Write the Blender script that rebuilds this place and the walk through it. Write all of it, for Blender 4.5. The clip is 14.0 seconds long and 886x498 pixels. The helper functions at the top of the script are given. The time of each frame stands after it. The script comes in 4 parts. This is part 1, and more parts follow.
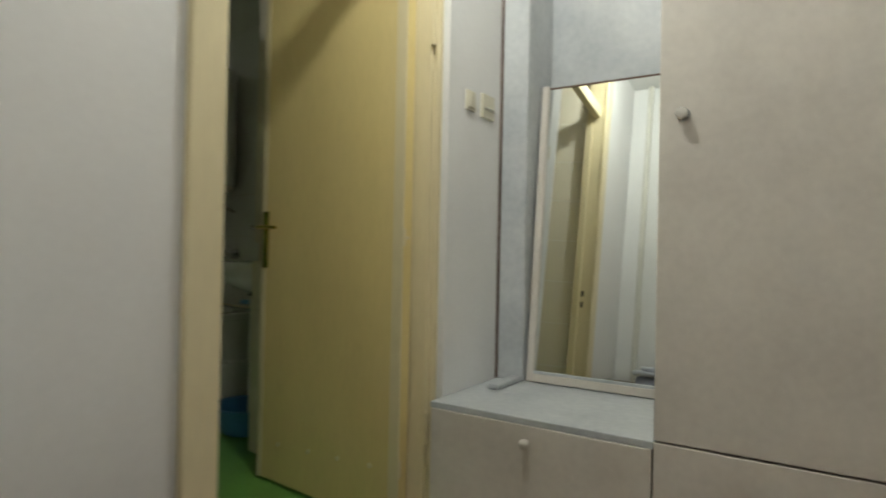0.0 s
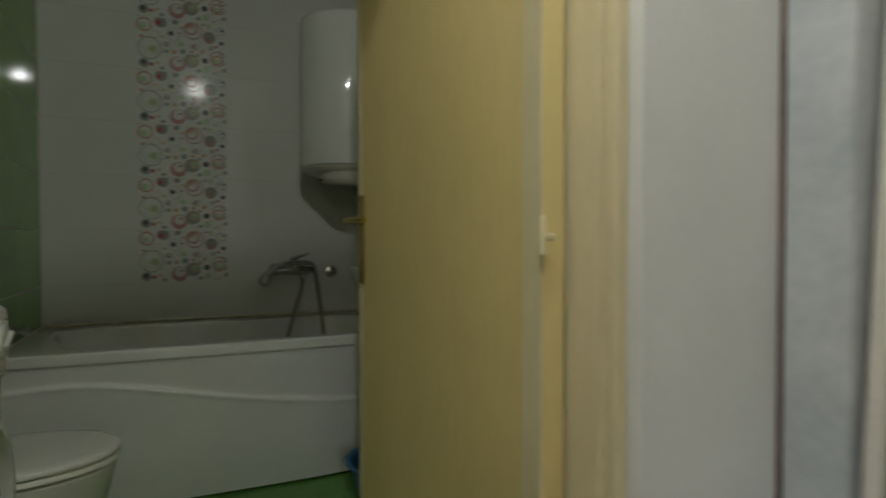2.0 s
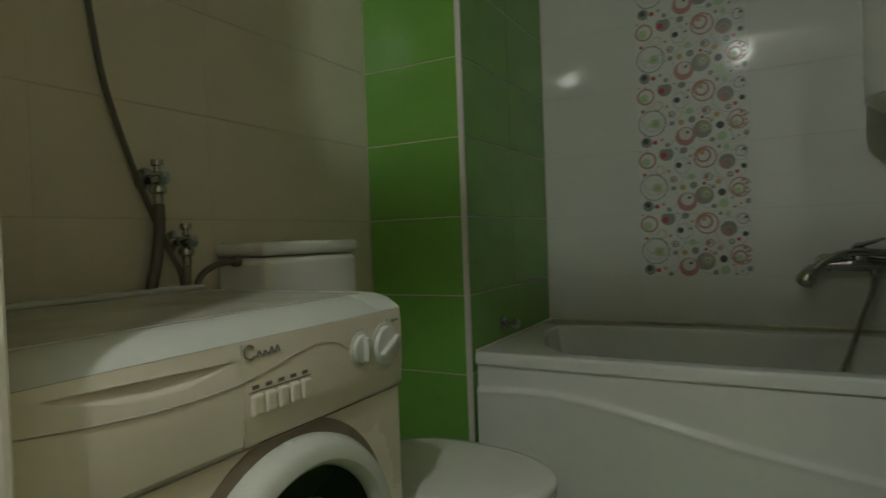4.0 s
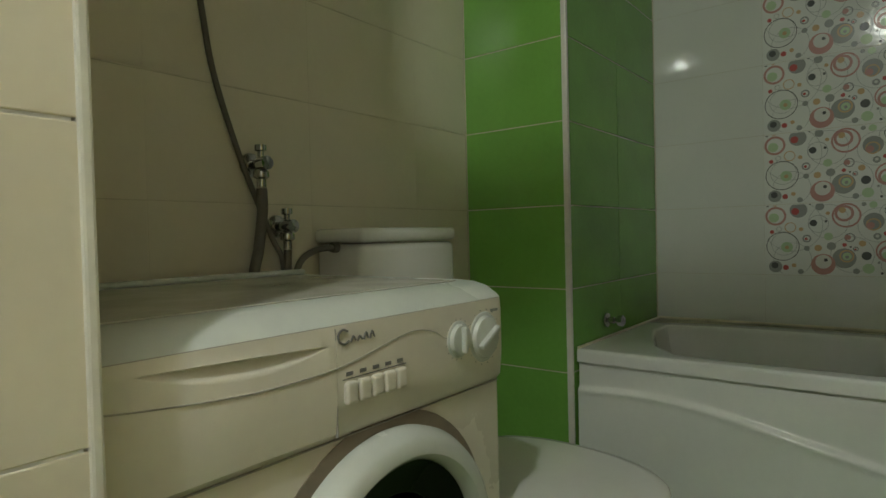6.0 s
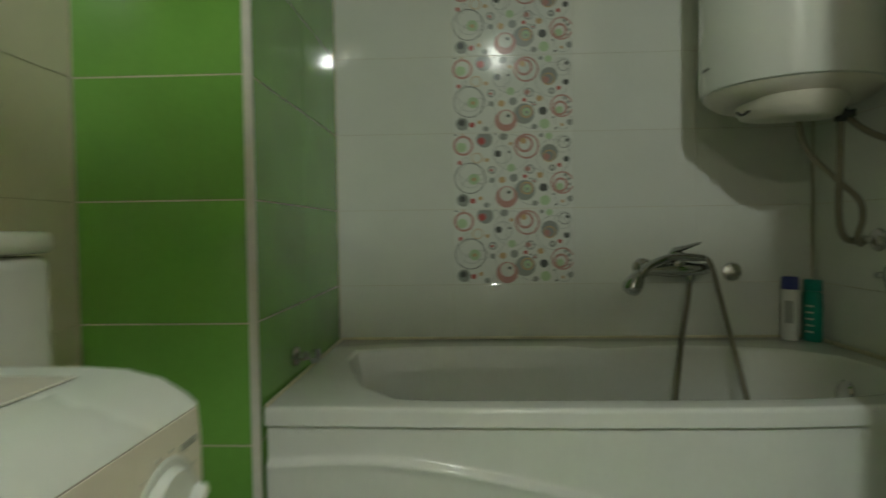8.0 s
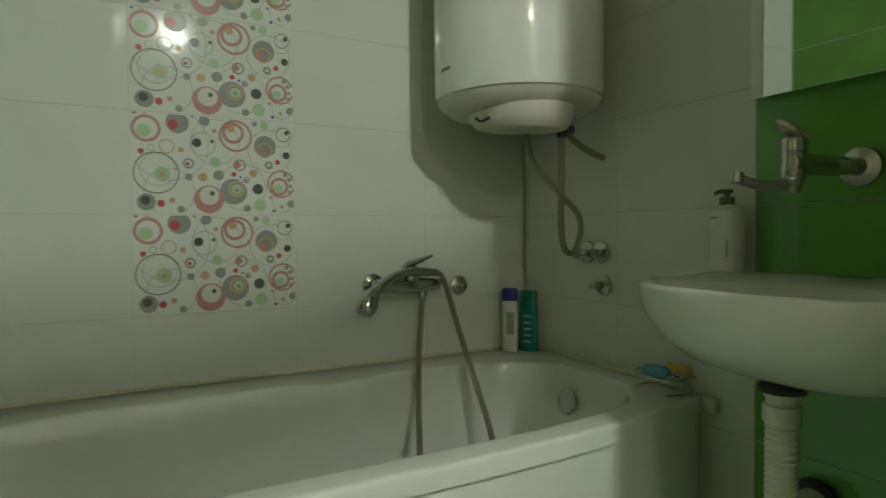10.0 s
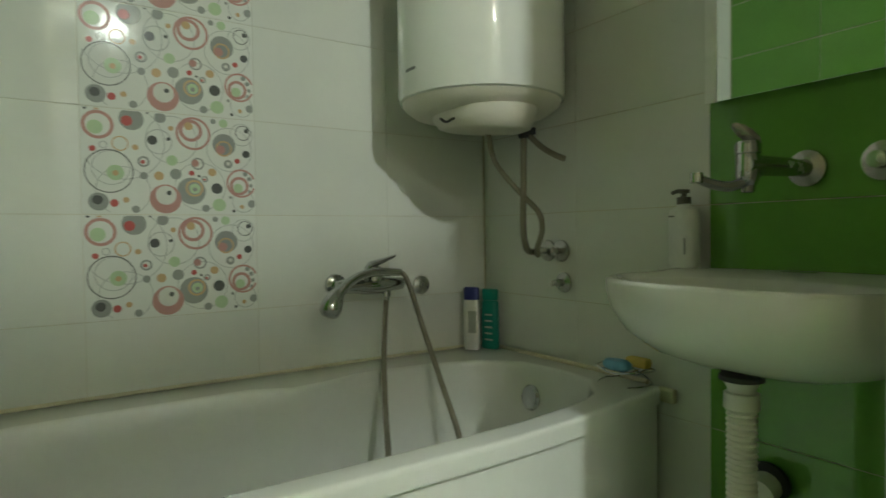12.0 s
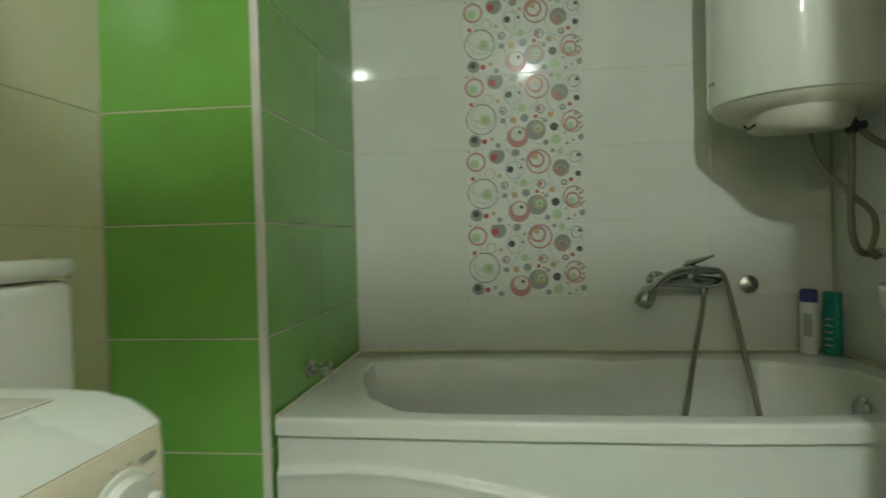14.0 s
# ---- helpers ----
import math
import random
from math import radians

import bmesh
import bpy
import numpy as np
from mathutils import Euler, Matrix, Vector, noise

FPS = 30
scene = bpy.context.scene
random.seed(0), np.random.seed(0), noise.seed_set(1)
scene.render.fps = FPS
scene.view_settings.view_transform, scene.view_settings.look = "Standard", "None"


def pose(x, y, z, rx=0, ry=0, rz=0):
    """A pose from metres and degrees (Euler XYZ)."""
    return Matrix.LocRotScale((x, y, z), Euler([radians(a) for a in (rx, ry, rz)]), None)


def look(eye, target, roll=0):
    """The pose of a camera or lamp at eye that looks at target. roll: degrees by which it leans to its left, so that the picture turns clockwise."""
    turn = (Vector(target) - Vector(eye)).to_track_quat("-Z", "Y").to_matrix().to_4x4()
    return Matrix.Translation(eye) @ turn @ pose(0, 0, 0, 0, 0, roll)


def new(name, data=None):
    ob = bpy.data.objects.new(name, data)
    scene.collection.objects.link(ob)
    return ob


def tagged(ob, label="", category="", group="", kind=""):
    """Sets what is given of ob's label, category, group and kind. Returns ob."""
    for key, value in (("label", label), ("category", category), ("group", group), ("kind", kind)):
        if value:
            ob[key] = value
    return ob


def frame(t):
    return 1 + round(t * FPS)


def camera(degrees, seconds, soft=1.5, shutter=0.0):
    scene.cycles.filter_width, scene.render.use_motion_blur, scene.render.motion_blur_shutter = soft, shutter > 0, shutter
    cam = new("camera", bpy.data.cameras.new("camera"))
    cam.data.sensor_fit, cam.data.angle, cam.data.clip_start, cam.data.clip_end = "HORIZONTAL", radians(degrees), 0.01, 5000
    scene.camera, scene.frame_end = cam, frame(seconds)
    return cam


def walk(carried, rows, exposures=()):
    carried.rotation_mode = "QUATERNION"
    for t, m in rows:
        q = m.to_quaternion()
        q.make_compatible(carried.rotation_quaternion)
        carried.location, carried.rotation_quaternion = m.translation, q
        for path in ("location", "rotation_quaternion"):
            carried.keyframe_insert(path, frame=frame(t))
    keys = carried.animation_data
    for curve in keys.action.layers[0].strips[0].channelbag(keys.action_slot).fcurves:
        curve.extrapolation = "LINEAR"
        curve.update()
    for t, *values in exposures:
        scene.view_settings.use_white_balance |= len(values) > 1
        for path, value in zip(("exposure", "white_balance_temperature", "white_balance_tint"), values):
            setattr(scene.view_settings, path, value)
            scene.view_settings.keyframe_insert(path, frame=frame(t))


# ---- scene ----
cam = camera(74.0, 14.0, soft=1.5, shutter=0.6)
PATH = [
    (0, (3.749, -0.24, 0.919), (2.388, 1.225, 0.935), 1.2),
    (0.5, (3.63, -0.014, 0.925), (2.385, 1.551, 0.936), 0.7),
    (1, (3.493, 0.235, 0.981), (2.115, 1.685, 0.951), 0.4),
    (1.5, (3.301, 0.437, 0.96), (1.675, 1.601, 0.922), 0.3),
    (2, (3.085, 0.596, 0.97), (1.251, 1.392, 0.925), -0.1),
    (2.5, (2.86, 0.715, 0.963), (0.895, 1.079, 0.909), -0.8),
    (3, (2.66, 0.804, 0.952), (0.68, 0.525, 0.903), -1.3),
    (3.5, (2.534, 0.819, 0.94), (0.645, 0.163, 0.893), -1.7),
    (4, (2.429, 0.817, 0.934), (0.675, -0.144, 0.897), -2.1),
    (6.5, (2.348, 0.732, 0.913), (0.774, -0.501, 0.87), -1.4),
    (7, (2.236, 0.587, 0.911), (0.451, -0.313, 0.861), -1.3),
    (7.5, (2.107, 0.497, 0.921), (0.165, 0.022, 0.867), -0.8),
    (8, (1.947, 0.427, 0.935), (-0.05, 0.346, 0.868), -0.8),
    (8.5, (1.793, 0.404, 0.944), (-0.188, 0.673, 0.88), -0.6),
    (9, (1.693, 0.394, 0.948), (-0.23, 0.941, 0.889), -0.5),
    (11.5, (1.577, 0.338, 0.946), (-0.044, 1.508, 0.894), -0.6),
    (12, (1.581, 0.327, 0.944), (-0.086, 1.431, 0.892), -0.8),
    (12.5, (1.612, 0.335, 0.935), (-0.198, 1.185, 0.9), -1.0),
    (13, (1.698, 0.408, 0.948), (-0.262, 0.806, 0.898), -1.0),
    (13.5, (1.816, 0.446, 0.954), (-0.182, 0.513, 0.904), -1.1),
    (14, (1.991, 0.524, 0.96), (0.004, 0.3, 0.919), -1.4),
]
walk(cam, [(t, look(eye, target, roll)) for t, eye, target, roll in PATH],
     [(0, -0.12, 6550, 12), (1.0, -0.40, 6550, 12), (2.5, -0.14, 6500, 10), (3.5, -0.05, 6500, 9), (4.2, 0.15, 6500, 9), (6.3, 0.62, 6500, 7), (7.5, 0.82, 6550, 5),
      (9.2, 1.22, 6450, 4), (11.3, 1.77, 6400, 4), (12.0, 1.72, 6400, 3), (14.0, 1.56, 6350, 2)])

# ---------------------------------------------------------------- light
LAMP = (2.86, 0.68, 2.325)
world = bpy.data.worlds.new("world")
scene.world = world
world.use_nodes = True
world.node_tree.nodes["Background"].inputs[0].default_value = (0.9, 0.95, 1.0, 1)
world.node_tree.nodes["Background"].inputs[1].default_value = 0.02

# ---------------------------------------------------------------- materials


def mat(name, color, rough=0.5, metal=0.0, var=0.06, scale=6.0, fine=60.0, bump=0.0, bump_scale=80.0, rnd=0.0,
        dark=None, coat=0.0, streak=None, emit=0.0, rough_var=0.08, spec=0.5):
    m = bpy.data.materials.new(name)
    m.use_nodes = True
    nt = m.node_tree
    n, l = nt.nodes, nt.links
    b = n["Principled BSDF"]
    tc = n.new("ShaderNodeTexCoord")
    mp = n.new("ShaderNodeMapping")
    if streak:
        mp.inputs["Scale"].default_value = streak
    l.new(tc.outputs["Object"], mp.inputs["Vector"])
    n1 = n.new("ShaderNodeTexNoise")
    n1.inputs["Scale"].default_value, n1.inputs["Detail"].default_value = scale, 5
    n2 = n.new("ShaderNodeTexNoise")
    n2.inputs["Scale"].default_value, n2.inputs["Detail"].default_value = fine, 3
    l.new(mp.outputs[0], n1.inputs["Vector"])
    l.new(mp.outputs[0], n2.inputs["Vector"])
    ad = n.new("ShaderNodeMath")
    ad.operation = "MULTIPLY_ADD"
    ad.inputs[1].default_value = 0.4
    l.new(n2.outputs[0], ad.inputs[0])
    l.new(n1.outputs[0], ad.inputs[2])
    last = ad.outputs[0]
    if rnd:
        oi = n.new("ShaderNodeObjectInfo")
        ad2 = n.new("ShaderNodeMath")
        ad2.operation = "MULTIPLY_ADD"
        ad2.inputs[1].default_value = rnd
        l.new(oi.outputs["Random"], ad2.inputs[0])
        l.new(last, ad2.inputs[2])
        last = ad2.outputs[0]
    ramp = n.new("ShaderNodeMapRange")
    ramp.inputs[1].default_value, ramp.inputs[2].default_value = 0.45, 0.95 + rnd
    l.new(last, ramp.inputs[0])
    mix = n.new("ShaderNodeMix")
    mix.data_type = "RGBA"
    lo = dark if dark else tuple(c * (1 - var * 2) for c in color)
    hi = tuple(min(1, c * (1 + var)) for c in color)
    mix.inputs[6].default_value, mix.inputs[7].default_value = (*lo, 1), (*hi, 1)
    l.new(ramp.outputs[0], mix.inputs[0])
    l.new(mix.outputs[2], b.inputs["Base Color"])
    rr = n.new("ShaderNodeMapRange")
    rr.inputs[3].default_value, rr.inputs[4].default_value = max(0.02, rough - rough_var), min(1, rough + rough_var)
    l.new(n1.outputs[0], rr.inputs[0])
    l.new(rr.outputs[0], b.inputs["Roughness"])
    b.inputs["Metallic"].default_value = metal
    b.inputs["Specular IOR Level"].default_value = spec
    if coat:
        b.inputs["Coat Weight"].default_value, b.inputs["Coat Roughness"].default_value = coat, 0.06
    if bump:
        n3 = n.new("ShaderNodeTexNoise")
        n3.inputs["Scale"].default_value, n3.inputs["Detail"].default_value = bump_scale, 3
        l.new(mp.outputs[0], n3.inputs["Vector"])
        bp = n.new("ShaderNodeBump")
        bp.inputs["Strength"].default_value, bp.inputs["Distance"].default_value = bump, 0.004
        l.new(n3.outputs[0], bp.inputs["Height"])
        l.new(bp.outputs[0], b.inputs["Normal"])
    if emit:
        b.inputs["Emission Color"].default_value = (*color, 1)
        b.inputs["Emission Strength"].default_value = emit
    return m


TILE_W = mat("glazed_white_tile", (0.74, 0.75, 0.70), 0.05, var=0.02, rnd=0.25, bump=0.02, bump_scale=7, rough_var=0.02)
TILE_G = mat("glazed_green_tile", (0.185, 0.42, 0.080), 0.06, var=0.07, rnd=0.2, bump=0.03, bump_scale=8, rough_var=0.03)
TILE_I = mat("glazed_ivory_tile", (0.72, 0.67, 0.54), 0.30, var=0.03, rnd=0.25, bump=0.05, bump_scale=9, rough_var=0.06, spec=0.35)
TILE_D = mat("patterned_white_tile", (0.74, 0.75, 0.71), 0.09, var=0.02, bump=0.05, bump_scale=90, rough_var=0.04, spec=0.07)
BOARD_I = mat("matt_ivory_board", (0.70, 0.65, 0.53), 0.65, var=0.04, bump=0.08, bump_scale=30, spec=0.08)
LAMINATE = mat("grey_laminate", (0.58, 0.56, 0.50), 0.16, var=0.06, scale=8, bump=0.04, bump_scale=60)
SEAM_L = mat("thin_grey_seam", (0.40, 0.38, 0.34), 0.8)
# darkened brown: the shade in the washer's door dish, put into its colour
DISH_SHADE = mat("shade_brown_plastic", (0.23, 0.19, 0.14), 0.6, var=0.1)
RAW_EDGE = mat("raw_brown_board_edge", (0.16, 0.10, 0.075), 0.85, var=0.2, fine=120)
CARD = mat("brown_cardboard", (0.22, 0.15, 0.09), 0.85, var=0.12)
SPARE = mat("pale_plug_cap", (0.74, 0.64, 0.40), 0.45)
GROUT = mat("ivory_grout", (0.62, 0.57, 0.44), 0.85, var=0.12, bump=0.3, bump_scale=200)
PLASTER = mat("white_wall_paint", (0.78, 0.78, 0.77), 0.7, var=0.03, bump=0.10, bump_scale=70, scale=2.5)
CEIL = mat("white_ceiling_paint", (0.78, 0.78, 0.76), 0.85, var=0.03, bump=0.2, bump_scale=90)
CREAM = mat("cream_gloss_paint", (0.76, 0.62, 0.29), 0.5, spec=0.12, var=0.05, scale=3, bump=0.12, bump_scale=35, streak=(1, 1, 0.25))
CREAM_D = mat("cream_frame_paint", (0.75, 0.66, 0.43), 0.48, spec=0.2, var=0.05, scale=3, bump=0.12, bump_scale=35, streak=(1, 1, 0.25))
FLOOR_G = mat("green_vinyl", (0.12, 0.30, 0.06), 0.32, var=0.12, scale=5, bump=0.08)
FLOOR_H = mat("brown_laminate", (0.22, 0.13, 0.07), 0.4, var=0.2, scale=4, streak=(8, 0.6, 1))
PICKLED = mat("whitewashed_board", (0.54, 0.56, 0.57), 0.42, var=0.06, scale=5, fine=40, dark=(0.40, 0.43, 0.46), bump=0.1, bump_scale=60)
PICKLED_T = mat("whitewashed_taupe_board", (0.70, 0.66, 0.60), 0.42, var=0.05, scale=4, fine=45, dark=(0.60, 0.56, 0.51), bump=0.08, bump_scale=60)
ACRYL = mat("white_acrylic", (0.80, 0.81, 0.78), 0.06, var=0.02, scale=3, rough_var=0.03, coat=0.3)
CERAMIC = mat("white_ceramic", (0.74, 0.74, 0.70), 0.10, var=0.02, scale=4, rough_var=0.04, coat=0.4)
ENAMEL = mat("white_enamel", (0.80, 0.81, 0.77), 0.05, var=0.015, scale=3, rough_var=0.02, coat=0.6)
WM_BODY = mat("aged_white_enamel", (0.75, 0.70, 0.60), 0.28, var=0.03, scale=4, coat=0.15)
WM_TOP = mat("clean_white_plastic", (0.60, 0.63, 0.60), 0.26, var=0.03, scale=5)
WM_PLASTIC = mat("aged_white_plastic", (0.74, 0.70, 0.62), 0.30, var=0.03, scale=5)
SEAM = mat("dark_seam", (0.05, 0.045, 0.04), 0.8)
GREYPRINT = mat("grey_print", (0.16, 0.16, 0.16), 0.5)
CHROME = mat("chrome", (0.56, 0.57, 0.57), 0.06, 1.0, var=0.05, rough_var=0.05)
CHROME_D = mat("dull_chrome", (0.55, 0.54, 0.51), 0.25, 1.0, var=0.15)
BRAID = mat("braided_steel", (0.30, 0.27, 0.21), 0.40, 0.55, var=0.2, fine=300, bump=0.5, bump_scale=500)
BRASS = mat("brass", (0.66, 0.48, 0.16), 0.25, 1.0, var=0.12)
RUBBER = mat("black_rubber", (0.03, 0.03, 0.032), 0.55)
GREYHOSE = mat("grey_hose", (0.13, 0.12, 0.10), 0.5)
DARKGLASS = mat("dark_door_glass", (0.010, 0.010, 0.011), 0.12, spec=0.12)
BLUE = mat("blue_plastic", (0.06, 0.24, 0.50), 0.35)
PVC = mat("white_pvc", (0.70, 0.69, 0.62), 0.35)
SOAP_B = mat("blue_soap", (0.16, 0.42, 0.62), 0.45)
SPONGE = mat("yellow_sponge", (0.70, 0.52, 0.14), 0.9, bump=0.6, bump_scale=120)
TEAL = mat("teal_plastic", (0.01, 0.26, 0.20), 0.3)
NAVY = mat("navy_plastic", (0.03, 0.04, 0.22), 0.35)
BOTTLE = mat("white_plastic", (0.82, 0.82, 0.79), 0.35)
BINM = mat("grey_blue_plastic", (0.30, 0.33, 0.42), 0.4)
LIDM = mat("pale_grey_plastic", (0.55, 0.58, 0.66), 0.4)
WICKER = mat("straw", (0.45, 0.24, 0.08), 0.8, var=0.3, fine=150, bump=0.6, bump_scale=150)
TRIM = mat("white_tile_trim", (0.68, 0.67, 0.60), 0.35)
SWITCH = mat("ivory_switch", (0.66, 0.63, 0.50), 0.35)
SILICONE = mat("yellowed_silicone", (0.70, 0.65, 0.48), 0.45, var=0.10)
CLEAR_KNOB = mat("white_porcelain_knob", (0.70, 0.68, 0.62), 0.12)
MIRROR = mat("mirror_glass", (0.76, 0.79, 0.77), 0.02, 1.0, var=0.005, rough_var=0.0)
# glow of the added second hall lamp, a fill light
OPAL = mat("fill_globe", (0.95, 0.90, 0.79), 0.4, emit=32.0)
BULB = mat("lamp_globe", (0.86, 0.90, 0.83), 0.4, emit=760.0)
P_RED = mat("print_dotted_red", (0.52, 0.29, 0.26), 0.2, spec=0.08)
P_STRONG = mat("print_red", (0.52, 0.13, 0.12), 0.2, spec=0.08)
P_GREY = mat("print_grey", (0.33, 0.34, 0.32), 0.2, spec=0.08)
P_DARK = mat("print_charcoal", (0.12, 0.125, 0.12), 0.2, spec=0.08)
P_LINE = mat("print_line_grey", (0.44, 0.45, 0.43), 0.2, spec=0.08)
P_GREEN = mat("print_pale_green", (0.49, 0.63, 0.40), 0.2, spec=0.08)
P_OCHRE = mat("print_ochre", (0.60, 0.42, 0.24), 0.2, spec=0.08)
P_PALE = mat("print_pale", (0.69, 0.69, 0.64), 0.2, spec=0.08)

# ---------------------------------------------------------------- mesh tools


def link(name, me, material, parent=None, label=""):
    ob = new(name, me)
    if material is not None and not me.materials:
        me.materials.append(material)
    ob.parent = parent
    if label:
        ob["label"] = label
    return ob


def part(name, bm, material, parent, label="", smooth=None):
    """One mesh object under a thing; smooth: the angle below which edges are rounded off."""
    me = bpy.data.meshes.new(name)
    bmesh.ops.recalc_face_normals(bm, faces=bm.faces)
    if smooth:
        for f in bm.faces:
            f.smooth = True
        for e in bm.edges:
            if len(e.link_faces) == 2 and e.calc_face_angle(0) > radians(smooth):
                e.smooth = False
    bm.to_mesh(me)
    bm.free()
    return link(name, me, material, parent, label)


def thing(name, label, category, at=(0, 0, 0), group="", kind="", turn=0):
    e = new(name)
    e.matrix_basis = pose(*at, 0, 0, turn)
    return tagged(e, label, category, group, kind)


def box(x0, x1, y0, y1, z0, z1, r=0.0, seg=2, bm=None, only=None):
    b = bmesh.new()
    bmesh.ops.create_cube(b, size=1)
    for v in b.verts:
        v.co = Vector((x0 + (v.co.x + .5) * (x1 - x0), y0 + (v.co.y + .5) * (y1 - y0), z0 + (v.co.z + .5) * (z1 - z0)))
    if r:
        es = [e for e in b.edges if only is None or only(e)]
        bmesh.ops.bevel(b, geom=es, offset=r, segments=seg, affect="EDGES", profile=0.5)
    return join(bm, b)


def join(bm, b):
    if bm is None:
        return b
    me = bpy.data.meshes.new("tmp")
    b.to_mesh(me)
    b.free()
    bm.from_mesh(me)
    bpy.data.meshes.remove(me)
    return bm


def rings(loops, cap0=True, cap1=True, bm=None, closed=True):
    """A skin over loops of equally many points."""
    b = bmesh.new()
    vs = [[b.verts.new(p) for p in lp] for lp in loops]
    n = len(vs[0])
    for a, c in zip(vs, vs[1:]):
        for i in range(n if closed else n - 1):
            j = (i + 1) % n
            b.faces.new((a[i], a[j], c[j], c[i]))
    if cap0:
        b.faces.new(vs[0][::-1])
    if cap1:
        b.faces.new(vs[-1])
    return join(bm, b)


def axes(d):
    d = Vector(d).normalized()
    u = d.cross(Vector((0, 0, 1)))
    if u.length < 1e-3:
        u = Vector((1, 0, 0))
    u.normalize()
    return d, u, u.cross(d).normalized()


def lathe(o, d, profile, n=28, bm=None):
    """Profile of (radius, distance along d) turned about the axis o + d."""
    d, u, v = axes(d)
    o = Vector(o)
    loops = [[o + d * h + (u * math.cos(2 * math.pi * i / n) + v * math.sin(2 * math.pi * i / n)) * max(r, 1e-4) for i in range(n)] for r, h in profile]
    return rings(loops, bm=bm)


def rod(a, b, r, n=16, bm=None):
    a, b = Vector(a), Vector(b)
    return lathe(a, b - a, [(r, 0), (r, (b - a).length)], n, bm)


def smooth_path(pts, k=8):
    pts = [Vector(p) for p in pts]
    ext = [2 * pts[0] - pts[1], *pts, 2 * pts[-1] - pts[-2]]
    out = []
    for i in range(1, len(ext) - 2):
        p0, p1, p2, p3 = ext[i - 1:i + 3]
        for j in range(k):
            t = j / k
            out.append(0.5 * (2 * p1 + (p2 - p0) * t + (2 * p0 - 5 * p1 + 4 * p2 - p3) * t * t + (3 * p1 - p0 - 3 * p2 + p3) * t ** 3))
    return out + [pts[-1]]


def tube(pts, r, n=10, k=8, bm=None, ribs=0.0):
    path = smooth_path(pts, k) if k > 1 else [Vector(p) for p in pts]
    loops, ref = [], None
    for i, p in enumerate(path):
        d = (path[min(i + 1, len(path) - 1)] - path[max(i - 1, 0)]).normalized()
        if ref is None:
            _, ref, _ = axes(d)
        u = (ref - d * ref.dot(d)).normalized()
        ref = u
        v = d.cross(u)
        rr = (r(i / (len(path) - 1)) if callable(r) else r) * (1 + ribs * (i % 2))
        loops.append([p + (u * math.cos(2 * math.pi * j / n) + v * math.sin(2 * math.pi * j / n)) * rr for j in range(n)])
    return rings(loops, bm=bm)


def prism(poly, z0, z1, bm=None):
    return rings([[(x, y, z0) for x, y in poly], [(x, y, z1) for x, y in poly]], bm=bm)


def oval(cx, cy, a, b, z, n=40, sq=2.3, egg=0.0):
    pts = []
    for i in range(n):
        t = 2 * math.pi * i / n
        c, s = math.cos(t), math.sin(t)
        x = a * math.copysign(abs(c) ** (2 / sq), c)
        y = b * math.copysign(abs(s) ** (2 / sq), s)
        pts.append((cx + x * (1 - egg * y / b), cy + y, z))
    return pts


# ---------------------------------------------------------------- plan
TURN_H = 10.0
HO = Vector((2.39, 1.19))
hc, hs = math.cos(radians(TURN_H)), math.sin(radians(TURN_H))


def H(u, v):
    """From the hall's own axes (u out of the door wall, v along it) into the plan."""
    return (HO.x + u * hc - v * hs, HO.y + u * hs + v * hc)


def hbox(u0, u1, v0, v1, z0, z1, r=0.0, seg=2, bm=None):
    """A box in the hall's axes, for parts of things that stand at HO and are turned with the hall."""
    return box(u0, u1, v0, v1, z0, z1, r, seg, bm)


CEIL_Z = 2.50
X_COL, Y_LEFT, Y_SINK = 0.785, -0.365, 1.544


def struct(name, bm, material, label, category):
    return tagged(part(name, bm, material, None), label, category, kind="structure")


floor_b = struct("floor_bathroom", prism([(-.1, -.48), (2.25, -.48), (2.25, .2), H(-.06, -.9), H(-.06, 0.02), (2.05, 1.62), (-.1, 1.62)], -0.06, 0.0), FLOOR_G,
                 "smooth green vinyl bathroom floor, slightly worn", "floor")
floor_h = struct("floor_hall", prism([H(-.5, -3.3), H(2.8, -3.3), H(2.8, 0.9), H(-.5, .9)], -0.08, -0.004), FLOOR_H,
                 "brown laminate floor of the hall", "floor")
ceiling = struct("ceiling", box(-.3, 6.2, -3.4, 3.0, CEIL_Z, CEIL_Z + .1), CEIL, "plain white painted ceiling", "ceiling")
wall_back = struct("wall_back", box(-.12, -.004, -.48, 1.66, 0, CEIL_Z), GROUT, "white tiled bathroom wall behind the tub with a patterned strip", "wall")
wall_column = struct("wall_column", box(-.004, X_COL - .004, -.48, -.004, 0, CEIL_Z), GROUT, "boxed pipe shaft clad in glossy green tiles", "wall")
wall_left = struct("wall_left", box(X_COL - .004, 2.3, -.48, Y_LEFT - .004, 0, CEIL_Z), GROUT, "white tiled wall behind toilet and washing machine", "wall")
wall_sink = struct("wall_sink", box(-.004, 2.3, Y_SINK + .004, 1.66, 0, CEIL_Z), GROUT, "tiled wall with a green panel behind the washbasin", "wall")
